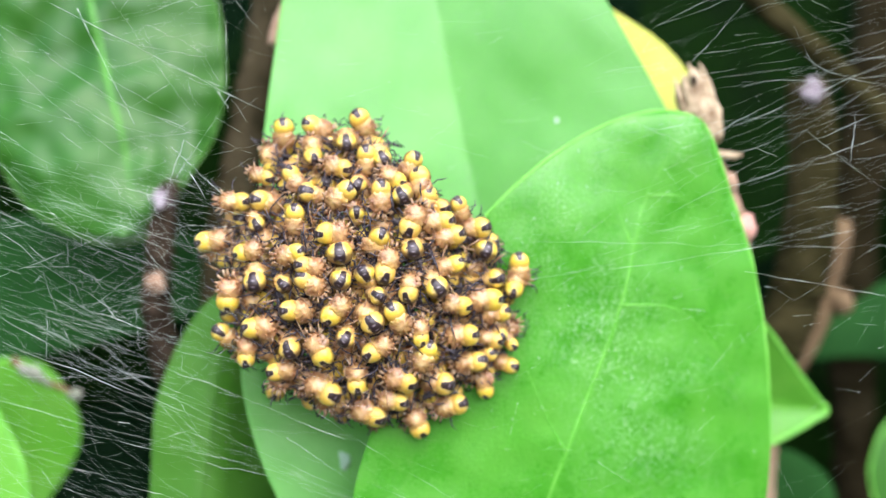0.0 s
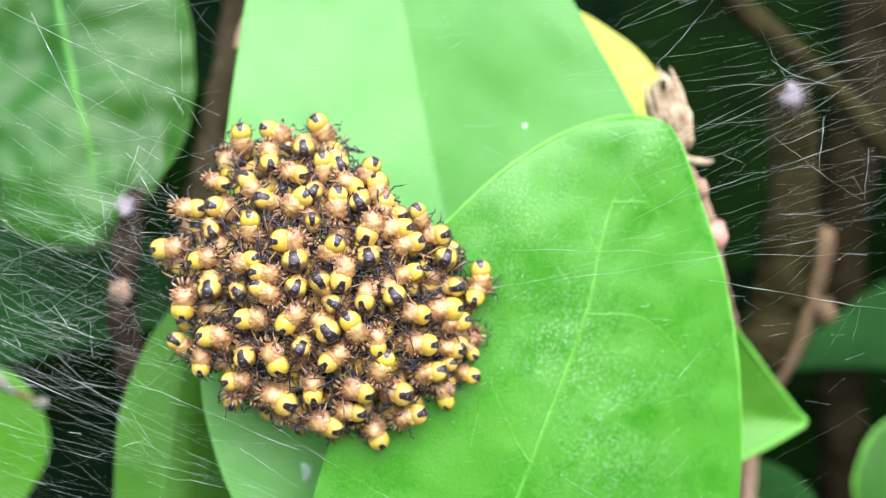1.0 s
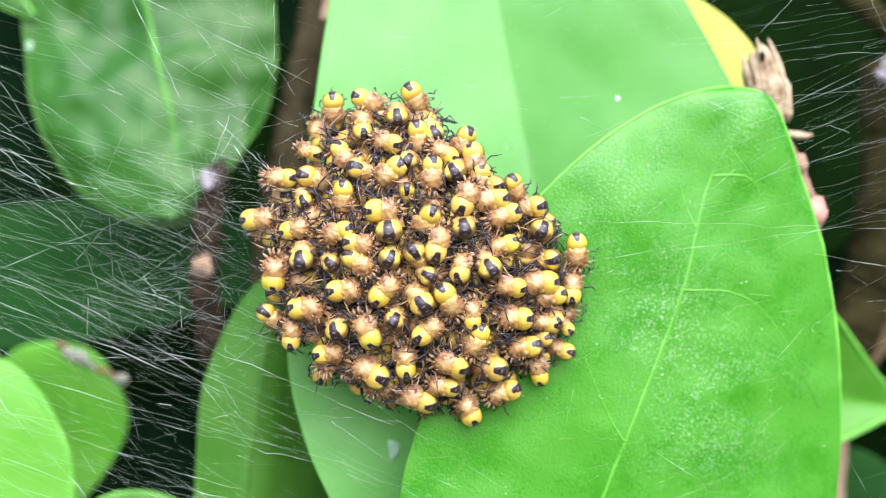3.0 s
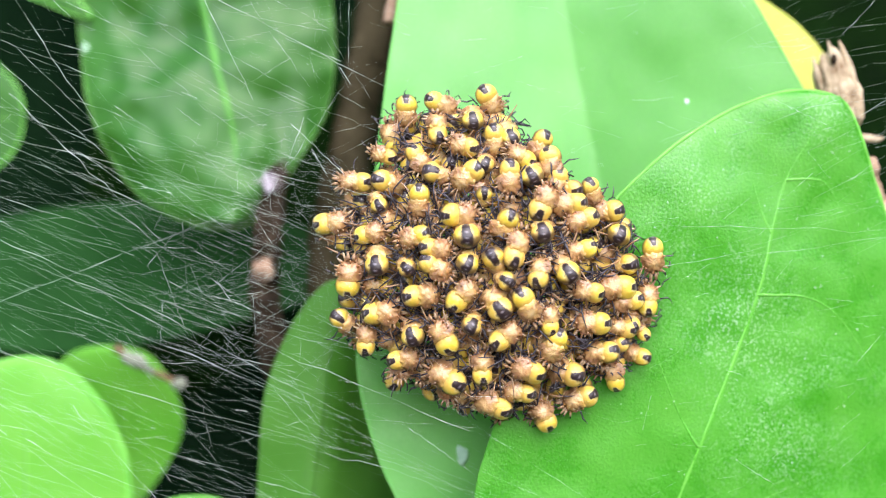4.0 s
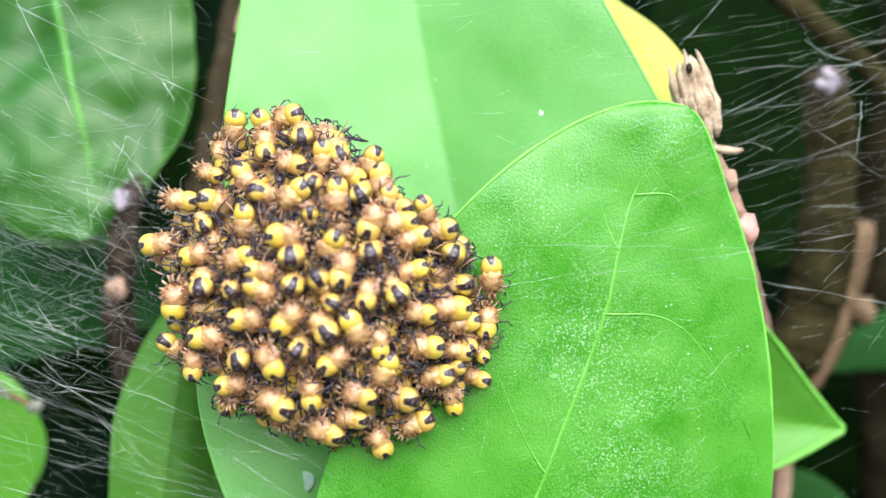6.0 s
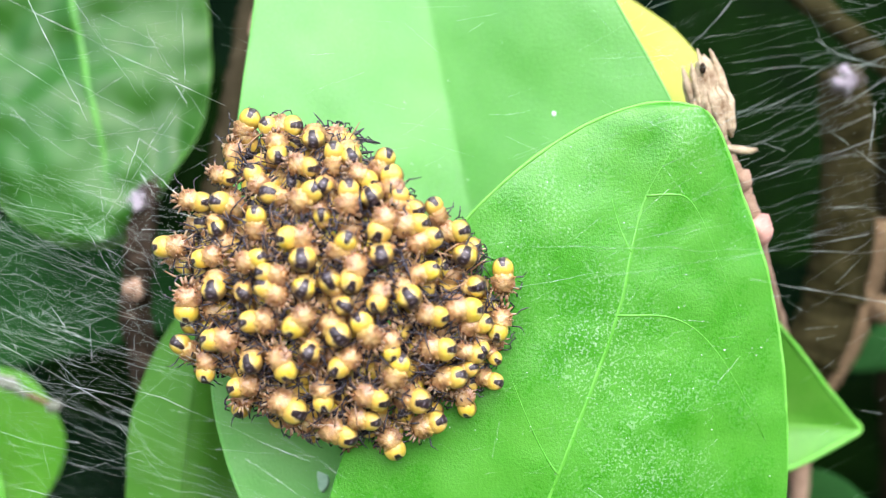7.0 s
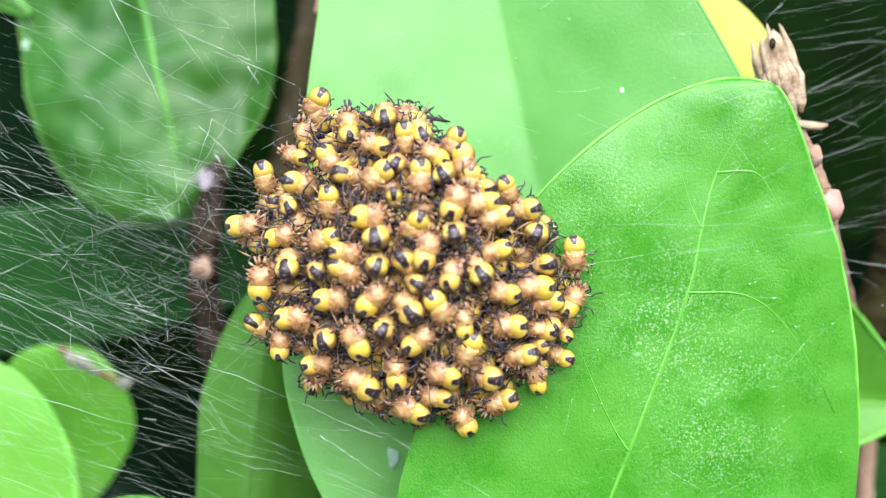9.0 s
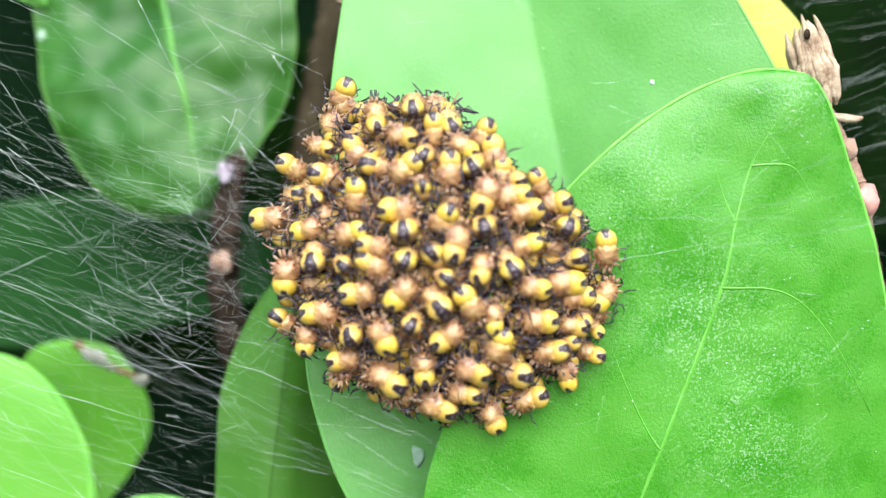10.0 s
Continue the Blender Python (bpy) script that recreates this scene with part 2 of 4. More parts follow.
M_BARK_PINK = surface("bark_pinkish", (0.24, 0.15, 0.095), (0.56, 0.40, 0.28), 0.85, 350, 2500, 0.8, 0.1)
M_PINK = surface("pink_knot", (0.42, 0.20, 0.15), (0.72, 0.42, 0.33), 0.5, 500, 3000, 0.5, 0.4)
# wood brown darkened in the colour for the branches' deep shade
M_DEAD = surface("dead_wood_shaded", (0.012, 0.012, 0.005), (0.062, 0.056, 0.024), 0.95, 240, 2500, 1.0, 0.0)
M_TAN = surface("tan_wood", (0.060, 0.044, 0.024), (0.28, 0.20, 0.115), 0.95, 260, 2500, 1.0, 0.0)
M_DRY = surface("dry_sheath", (0.20, 0.12, 0.055), (0.86, 0.72, 0.48), 0.6, 1000, 6000, 0.9, 0.3, 0.15, (0.6, 0.4, 0.2), depth=0.2)
M_BLOOM = surface("leaf_bloom", (0.26, 0.52, 0.30), (0.50, 0.70, 0.52), 0.6, 900, 5000, 0.4, 0.2)
M_FLUFF = surface("white_fluff", (0.40, 0.36, 0.40), (0.66, 0.60, 0.66), 0.9, 900, 5000, 0.6, 0.1)
M_WITHERED = surface("withered_petal", (0.13, 0.18, 0.11), (0.32, 0.33, 0.27), 0.9, 700, 4000, 0.6, 0.1)
M_SILK = surface("silk", (0.70, 0.90, 0.76), (0.90, 0.98, 0.90), 0.2, 900, 4000, 0.1, 0.8)
M_BACK = surface("backdrop_shade", (0.001, 0.004, 0.002), (0.006, 0.018, 0.007), 1.0, 60, 400, 0.5, 0.0)
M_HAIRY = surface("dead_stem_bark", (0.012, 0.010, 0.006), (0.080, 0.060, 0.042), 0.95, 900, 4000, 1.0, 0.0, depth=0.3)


# ================= mesh helpers =================
def part(name, bm, materials, parent, label=""):
    """Links a bmesh as one mesh object under a thing or a part (or on its own, with no parent)."""
    me = bpy.data.meshes.new(name)
    bm.to_mesh(me)
    bm.free()
    for p in me.polygons:
        p.use_smooth = True
    for m in materials if isinstance(materials, (list, tuple)) else (materials,):
        me.materials.append(m)
    ob = new(name, me)
    ob.parent = parent
    return tagged(ob, label)


def thing(name, place, label, category, group="", kind=""):
    ob = new(name)
    ob.empty_display_size = 0.001
    ob.location = Vector(place) * MM
    return tagged(ob, label, category, group, kind)


def tube(bm, points, radii, sides=8, slot=0, caps=True, ragged=0.0, slot_from=None):
    """A tube through points (mm) with a radius (mm) at each."""
    pts = [Vector(p) * MM for p in points]
    rings = []
    side = None
    for k, p in enumerate(pts):
        d = (pts[min(k + 1, len(pts) - 1)] - pts[max(k - 1, 0)]).normalized()
        if side is None:
            side = d.orthogonal().normalized()
        side = (side - d * side.dot(d)).normalized()
        up = d.cross(side)
        r = radii[k] * MM
        ring = []
        for j in range(sides):
            a = 2 * math.pi * j / sides
            rr = r * (1 + ragged * random.uniform(-1, 1))
            ring.append(bm.verts.new(p + (side * math.cos(a) + up * math.sin(a)) * rr))
        rings.append(ring)
    for k in range(len(rings) - 1):
        for j in range(sides):
            f = bm.faces.new((rings[k][j], rings[k][(j + 1) % sides], rings[k + 1][(j + 1) % sides], rings[k + 1][j]))
            f.material_index = slot if slot_from is None or k < slot_from[0] else slot_from[1]
    if caps:
        bm.faces.new(rings[0][::-1])
        f = bm.faces.new(rings[-1])
        f.material_index = slot if slot_from is None else slot_from[1]


def ball(bm, centre, radii, rings=10, segs=14, shape=None, slot=0):
    """An ellipsoid (mm); shape(x, y, z) may bend the unit sphere."""
    shape = shape or (lambda x, y, z: (x, y, z))
    c = Vector(centre)
    rows = []
    for i in range(1, rings):
        th = math.pi * i / rings
        row = []
        for j in range(segs):
            ph = 2 * math.pi * j / segs
            # poles lie along y
            u = shape(math.sin(th) * math.cos(ph), math.cos(th), math.sin(th) * math.sin(ph))
            row.append(bm.verts.new(Vector((c.x + u[0] * radii[0], c.y + u[1] * radii[1], c.z + u[2] * radii[2])) * MM))
        rows.append(row)
    u0, u1 = shape(0, 1, 0), shape(0, -1, 0)
    a = bm.verts.new(Vector((c.x + u0[0] * radii[0], c.y + u0[1] * radii[1], c.z + u0[2] * radii[2])) * MM)
    b = bm.verts.new(Vector((c.x + u1[0] * radii[0], c.y + u1[1] * radii[1], c.z + u1[2] * radii[2])) * MM)
    faces = []
    for j in range(segs):
        n = (j + 1) % segs
        faces.append(bm.faces.new((a, rows[0][n], rows[0][j])))
        faces.append(bm.faces.new((b, rows[-1][j], rows[-1][n])))
        for i in range(len(rows) - 1):
            faces.append(bm.faces.new((rows[i][j], rows[i][n], rows[i + 1][n], rows[i + 1][j])))
    for f in faces:
        f.material_index = slot
    return faces


# ================= leaves =================
KNOTS = (0, 0.1, 0.25, 0.4, 0.55, 0.7, 0.8, 0.9, 0.96, 1)


def width_table(knots):
    """Half widths along a leaf, smoothed."""
    s = np.linspace(0, 1, 401)
    w = np.interp(s, KNOTS, np.square(knots))
    for _ in range(3):
        pad = np.concatenate([-w[12:0:-1], w, -w[-2:-14:-1]])
        w = np.convolve(pad, np.ones(25) / 25, "valid")
    return s, np.sqrt(np.maximum(w, 0))


def leaf(label, base, tip, across, left, right, material, rib=None, rim=None, bend=0.0, cup=0.0, arch=0.0, fold=(0.0, 0.0),
         wave=0.15, crinkle=0.35, thick=0.32, rib_width=0.30, veins=(), vein_width=0.10, category="leaf", group="", ns=72, nv=14, rim_width=0.13, rib_rise=0.06, specks=(), dust=0, petiole=0.0, sway=None, rim_base=1.0):
    """A leaf from its base to its tip (mm); across points along its right half, left and right are half widths at KNOTS.
    arch bows it along its length, cup across, fold tilts its halves, sway(u) moves the midrib sideways (mm), veins are (u0, u1, v1, turn)."""
    base, tip, across = Vector(base), Vector(tip), Vector(across).normalized()
    axis = tip - base
    across = (across - axis.normalized() * across.dot(axis.normalized())).normalized()
    face = across.cross(axis).normalized()
    if face.y > 0:
        face = -face
    sl, wl = width_table(left)
    sr, wr = width_table(right)

    def at(u, v, lift=0.0):
        w = np.interp(u, sl, wl) if v < 0 else np.interp(u, sr, wr)
        off = v * w
        crease = off - sway(u) if sway else off
        rise = arch * math.sin(math.pi * u) - cup * v * v - (fold[0] if crease < 0 else fold[1]) * abs(crease)
        p = axis * u + across * (off + bend * math.sin(math.pi * u))
        q = (base + p) * 0.16
        rise += wave * (noise.noise(q) + crinkle * noise.noise(q * 3.1))
        return p + face * (rise + lift)

    def middle(u):
        if not sway:
            return 0.0
        d = sway(u)
        return max(-0.8, min(0.8, d / max(0.3, np.interp(u, sl, wl) if d < 0 else np.interp(u, sr, wr))))

    ob = thing("leaf", base, label, category, group)
    bm = bmesh.new()
    us = [(1 - math.cos(math.pi * k / ns)) / 2 for k in range(ns + 1)]
    vs = [math.sin(math.pi / 2 * (2 * j / nv - 1)) for j in range(nv + 1)]
    front = [[bm.verts.new(at(u, v, 0.5 * thick * (1 - 0.75 * v ** 6)) * MM) for v in vs] for u in us]
    back = [[bm.verts.new(at(u, v, -0.5 * thick * (1 - 0.75 * v ** 6)) * MM) for v in vs] for u in us]
    for i in range(ns):
        for j in range(nv):
            bm.faces.new((front[i][j], front[i][j + 1], front[i + 1][j + 1], front[i + 1][j]))
            bm.faces.new((back[i][j], back[i + 1][j], back[i + 1][j + 1], back[i][j + 1]))
        for j, flip in ((0, False), (nv, True)):
            q = (front[i][j], front[i + 1][j], back[i + 1][j], back[i][j])
            bm.faces.new(q[::-1] if flip else q)
    for i, flip in ((0, True), (ns, False)):
        for j in range(nv):
            q = (front[i][j], front[i][j + 1], back[i][j + 1], back[i][j])
            bm.faces.new(q[::-1] if flip else q)
    bmesh.ops.recalc_face_normals(bm, faces=bm.faces)
    blade = part("blade", bm, material, ob)
    if petiole:
        bm = bmesh.new()
        back = -axis.normalized()
        tube(bm, [back * petiole + Vector((0, petiole * 0.5, 0)), back * petiole * 0.6 + Vector((0, petiole * 0.15, 0)), back * petiole * 0.25, axis * 0.02], [0.5, 0.45, 0.45, 0.38], 8)
        part("petiole", bm, rib or material, ob, "short leaf stalk")
    if rib:
        bm = bmesh.new()
        steps = [0.01 + 0.95 * k / 40 for k in range(41)]
        tube(bm, [at(u, middle(u), 0.5 * thick + (rib_rise - rib_width * (1 - 0.72 * u)) * min(1.0, (0.965 - u) / 0.2)) for u in steps], [rib_width * (1 - 0.72 * u) * min(1.0, (0.965 - u) / 0.2) for u in steps], 8)
        midrib = part("midrib", bm, rib, ob, "raised paler midrib")
        for u0, u1, v1, turn in veins:
            bm = bmesh.new()
            pts, rad = [], []
            for k in range(25):
                s = k / 24
                u = u0 + (u1 - u0) * s ** turn + 0.03 * math.sin(math.pi * s) * (turn > 2)
                pts.append(at(u, middle(u0) * (1 - s) + v1 * s, 0.5 * thick + 0.02 * (1 - s) - vein_width * 0.8 * (1 - 0.9 * s)))
                rad.append(vein_width * (1 - 0.9 * s))
            tube(bm, pts, rad, 6)
            part("side_vein", bm, rib, midrib)
    for u, v, r in specks:
        bm = bmesh.new()
        q = at(u, v, 0.5 * thick)
        ball(bm, q, (r, 0.04, r * 1.2), 6, 10, lambda x, y, z: tuple(c * (1 + 0.4 * noise.noise(Vector((x, y, z)) * 2 + q)) for c in (x, y, z)))
        part("speck", bm, M_SILK if r < 0.2 else M_BLOOM, blade, "pale fleck on the leaf")
    if dust:
        bm = bmesh.new()
        rr = random.Random(len(label))
        for _ in range(dust):
            ball(bm, at(rr.uniform(0.25, 0.97), rr.uniform(-0.9, 0.9), 0.5 * thick + 0.01), [rr.uniform(0.02, 0.05)] * 3, 3, 5)
        tagged(part("dust", bm, M_SILK, blade, "fine pale specks"), kind="stuff")
    if rim:
        bm = bmesh.new()
        loop = [at(u, -0.995) for u in us] + [at(u, 0.995) for u in us[::-1][1:]]
        along = us + us[::-1][1:]
        tube(bm, loop, [rim_width * (0.8 + 0.3 * noise.noise(p)) * (rim_base + (1 - rim_base) * min(1.0, max(0.0, (u - 0.45) / 0.2))) for p, u in zip(loop, along)], 8)
        part("margin", bm, rim, ob, "pale thickened leaf margin")
    return ob


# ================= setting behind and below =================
# an added near-black sheet stands for the shade inside the shrub
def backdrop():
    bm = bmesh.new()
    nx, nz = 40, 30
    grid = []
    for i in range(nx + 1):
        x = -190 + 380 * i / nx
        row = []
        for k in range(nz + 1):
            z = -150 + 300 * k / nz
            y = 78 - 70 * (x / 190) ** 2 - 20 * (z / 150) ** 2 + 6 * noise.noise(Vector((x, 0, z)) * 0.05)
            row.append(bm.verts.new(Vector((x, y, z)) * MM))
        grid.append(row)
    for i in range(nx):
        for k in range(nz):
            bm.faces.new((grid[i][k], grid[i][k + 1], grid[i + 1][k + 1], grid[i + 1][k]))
    tagged(part("backdrop", bm, M_BACK, None), "near-black curved sheet standing for the shaded interior of the shrub", "foliage", "", "structure")


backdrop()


# ================= stems =================
def smooth_path(points, n=24):
    """Catmull-Rom through points."""
    p = [Vector(q) for q in points]
    p = [p[0] * 2 - p[1]] + p + [p[-1] * 2 - p[-2]]
    out = []
    for k in range(1, len(p) - 2):
        for j in range(n):
            t = j / n
            out.append(0.5 * ((2 * p[k]) + (p[k + 1] - p[k - 1]) * t + (2 * p[k - 1] - 5 * p[k] + 4 * p[k + 1] - p[k + 2]) * t * t
                              + (3 * p[k] - p[k - 1] - 3 * p[k + 1] + p[k + 2]) * t ** 3))
    return out + [p[-2]]


def stem(label, points, r0, r1, material, knots=(), ragged=0.08):
    ob = thing("stem", points[0], label, "stem")
    path = smooth_path(points)
    o = Vector(points[0])
    bm = bmesh.new()
    n = len(path)
    radii = [(r0 + (r1 - r0) * k / n) * (1 + 0.18 * noise.noise(path[k] * 0.4)) for k in range(n)]
    tube(bm, [q - o for q in path], radii, 14, ragged=ragged)
    part("bark", bm, material, ob)
    for k in range(2 + n // 30):
        # a raised leaf scar round part of the stem
        i = (11 + 23 * k) % (n - 2) + 1
        d = (path[i + 1] - path[i - 1]).normalized()
        side = d.orthogonal().normalized()
        up = d.cross(side)
        bm = bmesh.new()
        ring = [path[i] - o + (side * math.cos(0.7 * k + 0.35 * j) + up * math.sin(0.7 * k + 0.35 * j)) * radii[i] for j in range(14)]
        tube(bm, ring, [0.12 * radii[i] * (1.3 if 3 < j < 10 else 0.7) for j in range(14)], 6, ragged=0.2)
        part("leaf_scar", bm, material, ob)
    for place, r, mat in knots:
        bm = bmesh.new()
        ball(bm, Vector(place) - o, (r, r * 0.8, r), 9, 12, lambda x, y, z: tuple(c * (1 + 0.35 * noise.noise(Vector((x, y, z)) * 1.7)) for c in (x, y, z)))
        part("knot", bm, mat, ob, "pale swollen knot on the stem")
    return ob


stem("pinkish woody stem running down behind a leaf", [(22.7, 9.8, 8.6), (23.5, 9.7, 6.9), (24.1, 9.6, 5.4), (24.6, 9.6, 4.0), (25.0, 9.9, 2.6), (26.1, 12.5, -0.4), (28.6, 19.8, -4.9), (30.6, 24, -9), (31, 27, -22)], 0.36, 0.75, M_BARK_PINK, [((24.25, 9.3, 5.45), 0.62, M_BARK_PINK), ((25.2, 9.4, 2.6), 0.9, M_PINK)])
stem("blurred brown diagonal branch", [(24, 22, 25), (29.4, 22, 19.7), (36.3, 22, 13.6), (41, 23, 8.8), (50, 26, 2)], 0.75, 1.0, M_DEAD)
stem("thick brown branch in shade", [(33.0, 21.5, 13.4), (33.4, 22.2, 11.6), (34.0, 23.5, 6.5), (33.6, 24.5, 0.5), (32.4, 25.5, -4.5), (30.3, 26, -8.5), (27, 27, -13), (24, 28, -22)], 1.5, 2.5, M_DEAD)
stem("tan branch with a pinkish knot", [(36.8, 26.4, 3.4), (36.3, 26.0, 0.5), (35.4, 25.8, -2.6), (33.9, 25.8, -6), (31.6, 26, -9.5), (28, 27, -14)], 1.1, 1.0, M_TAN, [((36.6, 24.9, -2.7), 0.95, M_TAN)])
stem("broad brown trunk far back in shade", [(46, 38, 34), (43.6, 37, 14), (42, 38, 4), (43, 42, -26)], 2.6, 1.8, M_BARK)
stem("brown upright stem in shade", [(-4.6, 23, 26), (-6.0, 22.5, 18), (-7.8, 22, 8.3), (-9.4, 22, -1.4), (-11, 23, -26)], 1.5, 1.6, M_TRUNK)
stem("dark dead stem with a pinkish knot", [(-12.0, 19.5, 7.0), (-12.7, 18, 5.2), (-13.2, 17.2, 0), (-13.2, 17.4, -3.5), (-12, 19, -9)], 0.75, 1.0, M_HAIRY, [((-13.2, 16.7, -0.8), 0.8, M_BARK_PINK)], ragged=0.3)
stem("small pinkish side shoot", [(-3.5, 15.5, 18.5), (-4.6, 14.3, 16.3), (-5.0, 14.0, 15.0)], 0.7, 0.35, M_BARK_PINK)


def fluff(place, r, label):
    """A tuft of matted white silk."""
    ob = thing("silk_tuft", place, label, "silk")
    bm = bmesh.new()
    for _ in range(16):
        o = Vector((random.gauss(0, 0.40), random.gauss(0, 0.2), random.gauss(0, 0.55))) * r
        q = r * random.uniform(0.18, 0.38)
        ball(bm, o, (q, q * 0.6, q * 1.2), 6, 9, lambda x, y, z: tuple(c * (1 + 0.6 * noise.noise(Vector((x, y, z)) * 2.3 + o * 9)) for c in (x, y, z)))
    part("matted_core", bm, M_FLUFF, ob)
    bm = bmesh.new()
    for _ in range(60):
        d = Vector((random.gauss(0, 1), random.gauss(0, 0.5), random.gauss(0, 1))).normalized()
        e = Vector((random.gauss(0, 0.4), 0, random.gauss(0, 0.4))) * r
        tube(bm, [d * r * 0.3, d * r * 0.8 + e * 0.4, d * r * random.uniform(0.9, 1.9) + e], [0.022, 0.015, 0.006], 4)
    part("fringe", bm, M_FLUFF, ob)


def withered_flower(points, label):
    """A shrivelled flower caught against a leaf: a bent stalk, two curled petals and a grey bud end."""
    ob = thing("withered_flower", points[0], label, "flower")
    o = Vector(points[0])
    path = [q - o for q in smooth_path(points)]
    bm = bmesh.new()
    n = len(path)
    tube(bm, path, [0.30 * (1 - 0.45 * k / n) for k in range(n)], 10, ragged=0.25)
    part("stalk", bm, M_TAN, ob)
    for share, size, turn in ((0.36, (1.0, 0.22, 0.50), 0.35), (0.55, (0.8, 0.2, 0.28), 0.75)):
        bm = bmesh.new()
        m = Matrix.Rotation(turn, 3, "Y")
        c = path[int(share * (n - 1))] + Vector((0.1, -0.3, 0.1))
        ball(bm, Vector((0, 0, 0)), size, 9, 14, lambda x, y, z: (x, y + 0.35 * x * x + 0.2 * noise.noise(Vector((x, 3, z)) * 3), z * (1 + 0.5 * noise.noise(Vector((x, y, 7)) * 2.4))))
        for v in bm.verts:
            v.co = m @ v.co + c * MM
        part("petal", bm, M_WITHERED, ob, "curled greyish petal")
    bm = bmesh.new()
    ball(bm, path[-1], (0.55, 0.4, 0.42), 9, 12, lambda x, y, z: tuple(c * (1 + 0.4 * noise.noise(Vector((x, y, z)) * 2.1)) for c in (x, y, z)))
    part("bud_end", bm, M_WITHERED, ob, "grey-lilac shrivelled bud end")


withered_flower([(-23.5, 18.6, -6.0), (-22.6, 18.6, -6.7), (-21.65, 18.6, -7.35), (-20.25, 18.8, -8.0), (-19.3, 19.0, -8.5)], "withered pinkish-white flower caught on a leaf")
fluff((-12.9, 16.2, 5.0), 0.55, "white tuft of silk on a dead stem")
fluff((32.9, 19.6, 12.6), 0.68, "white tuft of silk on a branch")
fluff((25.8, 20.5, 20.0), 0.45, "small white wisp among branches")


def dry_sheath():
    """The papery remains of a flower bud: ragged overlapping scales round a hollow."""
    ob = thing("dried_bud", (22.35, 9.4, 10.2), "withered straw-brown bud with papery scales", "bud")
    axis = Vector((-0.27, 0, 0.96))
    side, out = Vector((0.96, 0, 0.27)), Vector((0, -1, 0))

    def girth(s):
        return 0.98 * math.sqrt(max(0.04, 1 - (s / 3.5) ** 2)) * (1.15 if s < 0 else 0.95)

    for k in range(36):
        bm = bmesh.new()
        a = 2.4 * k + random.uniform(-0.2, 0.2)
        s0, length = random.uniform(-2.9, 0.3), random.uniform(1.8, 3.4)
        d = side * math.cos(a) + out * math.sin(a)
        lean = random.uniform(-0.25, 0.25)
        pts = [axis * (s0 + length * q) + d * (girth(s0 + length * q) * (0.92 + 0.22 * q * q)) + side * lean * q for q in (0, 0.15, 0.35, 0.55, 0.75, 0.9, 1.0)]
        tube(bm, pts, [0.08, 0.20, 0.26, 0.24, 0.18, 0.10, 0.015], 8, ragged=0.35)
        bmesh.ops.scale(bm, vec=(1, 0.7, 1), verts=bm.verts)
        part("scale", bm, M_DRY, ob)
    bm = bmesh.new()
    ball(bm, axis * 0.2, (0.75, 0.6, 2.4), 10, 12, lambda x, y, z: (x - 0.3 * z, y, z))
    part("core", bm, M_DRY, ob)
    bm = bmesh.new()
    ball(bm, axis * 1.75 + out * 0.80, (0.19, 0.14, 0.32), 8, 10)
    part("hollow", bm, M_HAIRY, ob, "dark brown hollow")
    bm = bmesh.new()
    tube(bm, [(0.6, 0.0, -2.9), (1.1, -0.1, -2.9), (1.9, -0.1, -3.0), (2.4, 0.0, -3.05), (2.75, 0.1, -2.95)], [0.16, 0.22, 0.24, 0.20, 0.10], 8, ragged=0.15)
    part("broken_stalk", bm, M_DRY, ob, "pale broken stalk")


dry_sheath()


# ================= the leaves =================
def front_crease(u):
    """The midrib of the large leaf wanders to one side of its axis (mm)."""
    return float(np.interp(u, (0, 0.2, 0.43, 0.55, 0.64, 0.70, 0.76, 0.82, 0.87, 0.94, 1), (-1.5, -1.5, -1.3, -1.08, -0.98, -1.08, -1.38, -1.52, -1.45, -0.8, 0)))


leaf("large glossy green leaf with a pale margin beside the spiderlings", (9.0, 6.6, -26.0), (21.3, 5.6, 9.3), (0.94, 0.18, -0.29),
     [0.0, 10.4, 12.8, 12.9, 12.7, 11.2, 9.35, 6.5, 4.0, 0.0], [0.0, 8.7, 12.0, 12.8, 11.3, 8.9, 6.7, 3.7, 1.7, 0.0],
     M_LEAF_FRONT, M_RIB_SOFT, M_RIM, bend=0.2, cup=0.5, arch=0.6, wave=0.35, sway=front_crease, veins=[(0.42, 0.56, -0.50, 1.2), (0.67, 0.56, 0.86, 3.0), (0.85, 0.70, 0.74, 2.6), (0.765, 0.84, -0.42, 1.1), (0.30, 0.44, 0.50, 1.3)], vein_width=0.11, dust=90, rib_width=0.40, rib_rise=0.03, rim_width=0.13, rim_base=0.2, ns=130, nv=56, petiole=5.0)
leaf("broad pale green leaf behind the spiderlings", (2.1, 12.0, 40.7), (10.7, 12.0, -23.9), (0.99, 0.0, 0.14),
     [0.0, 3.9, 7.4, 10.6, 13.1, 15.5, 14.5, 11.5, 7.0, 0.0], [0.0, 4.5, 7.6, 10.8, 14.4, 13.8, 11.6, 8.4, 5.3, 0.0],
     M_LEAF_PALE, M_RIB_PALE, M_RIB_PALE, bend=0.5, fold=(-0.25, -0.25), wave=0.2, sway=lambda u: 0.95 * max(0.0, min(1.0, (u - 0.36) / 0.26)), rib_width=0.14, rib_rise=0.01, specks=[(0.497, 0.5, 0.13), (0.795, -0.675, 0.50)], dust=40, rim_width=0.10, ns=110, nv=150, petiole=5.0)
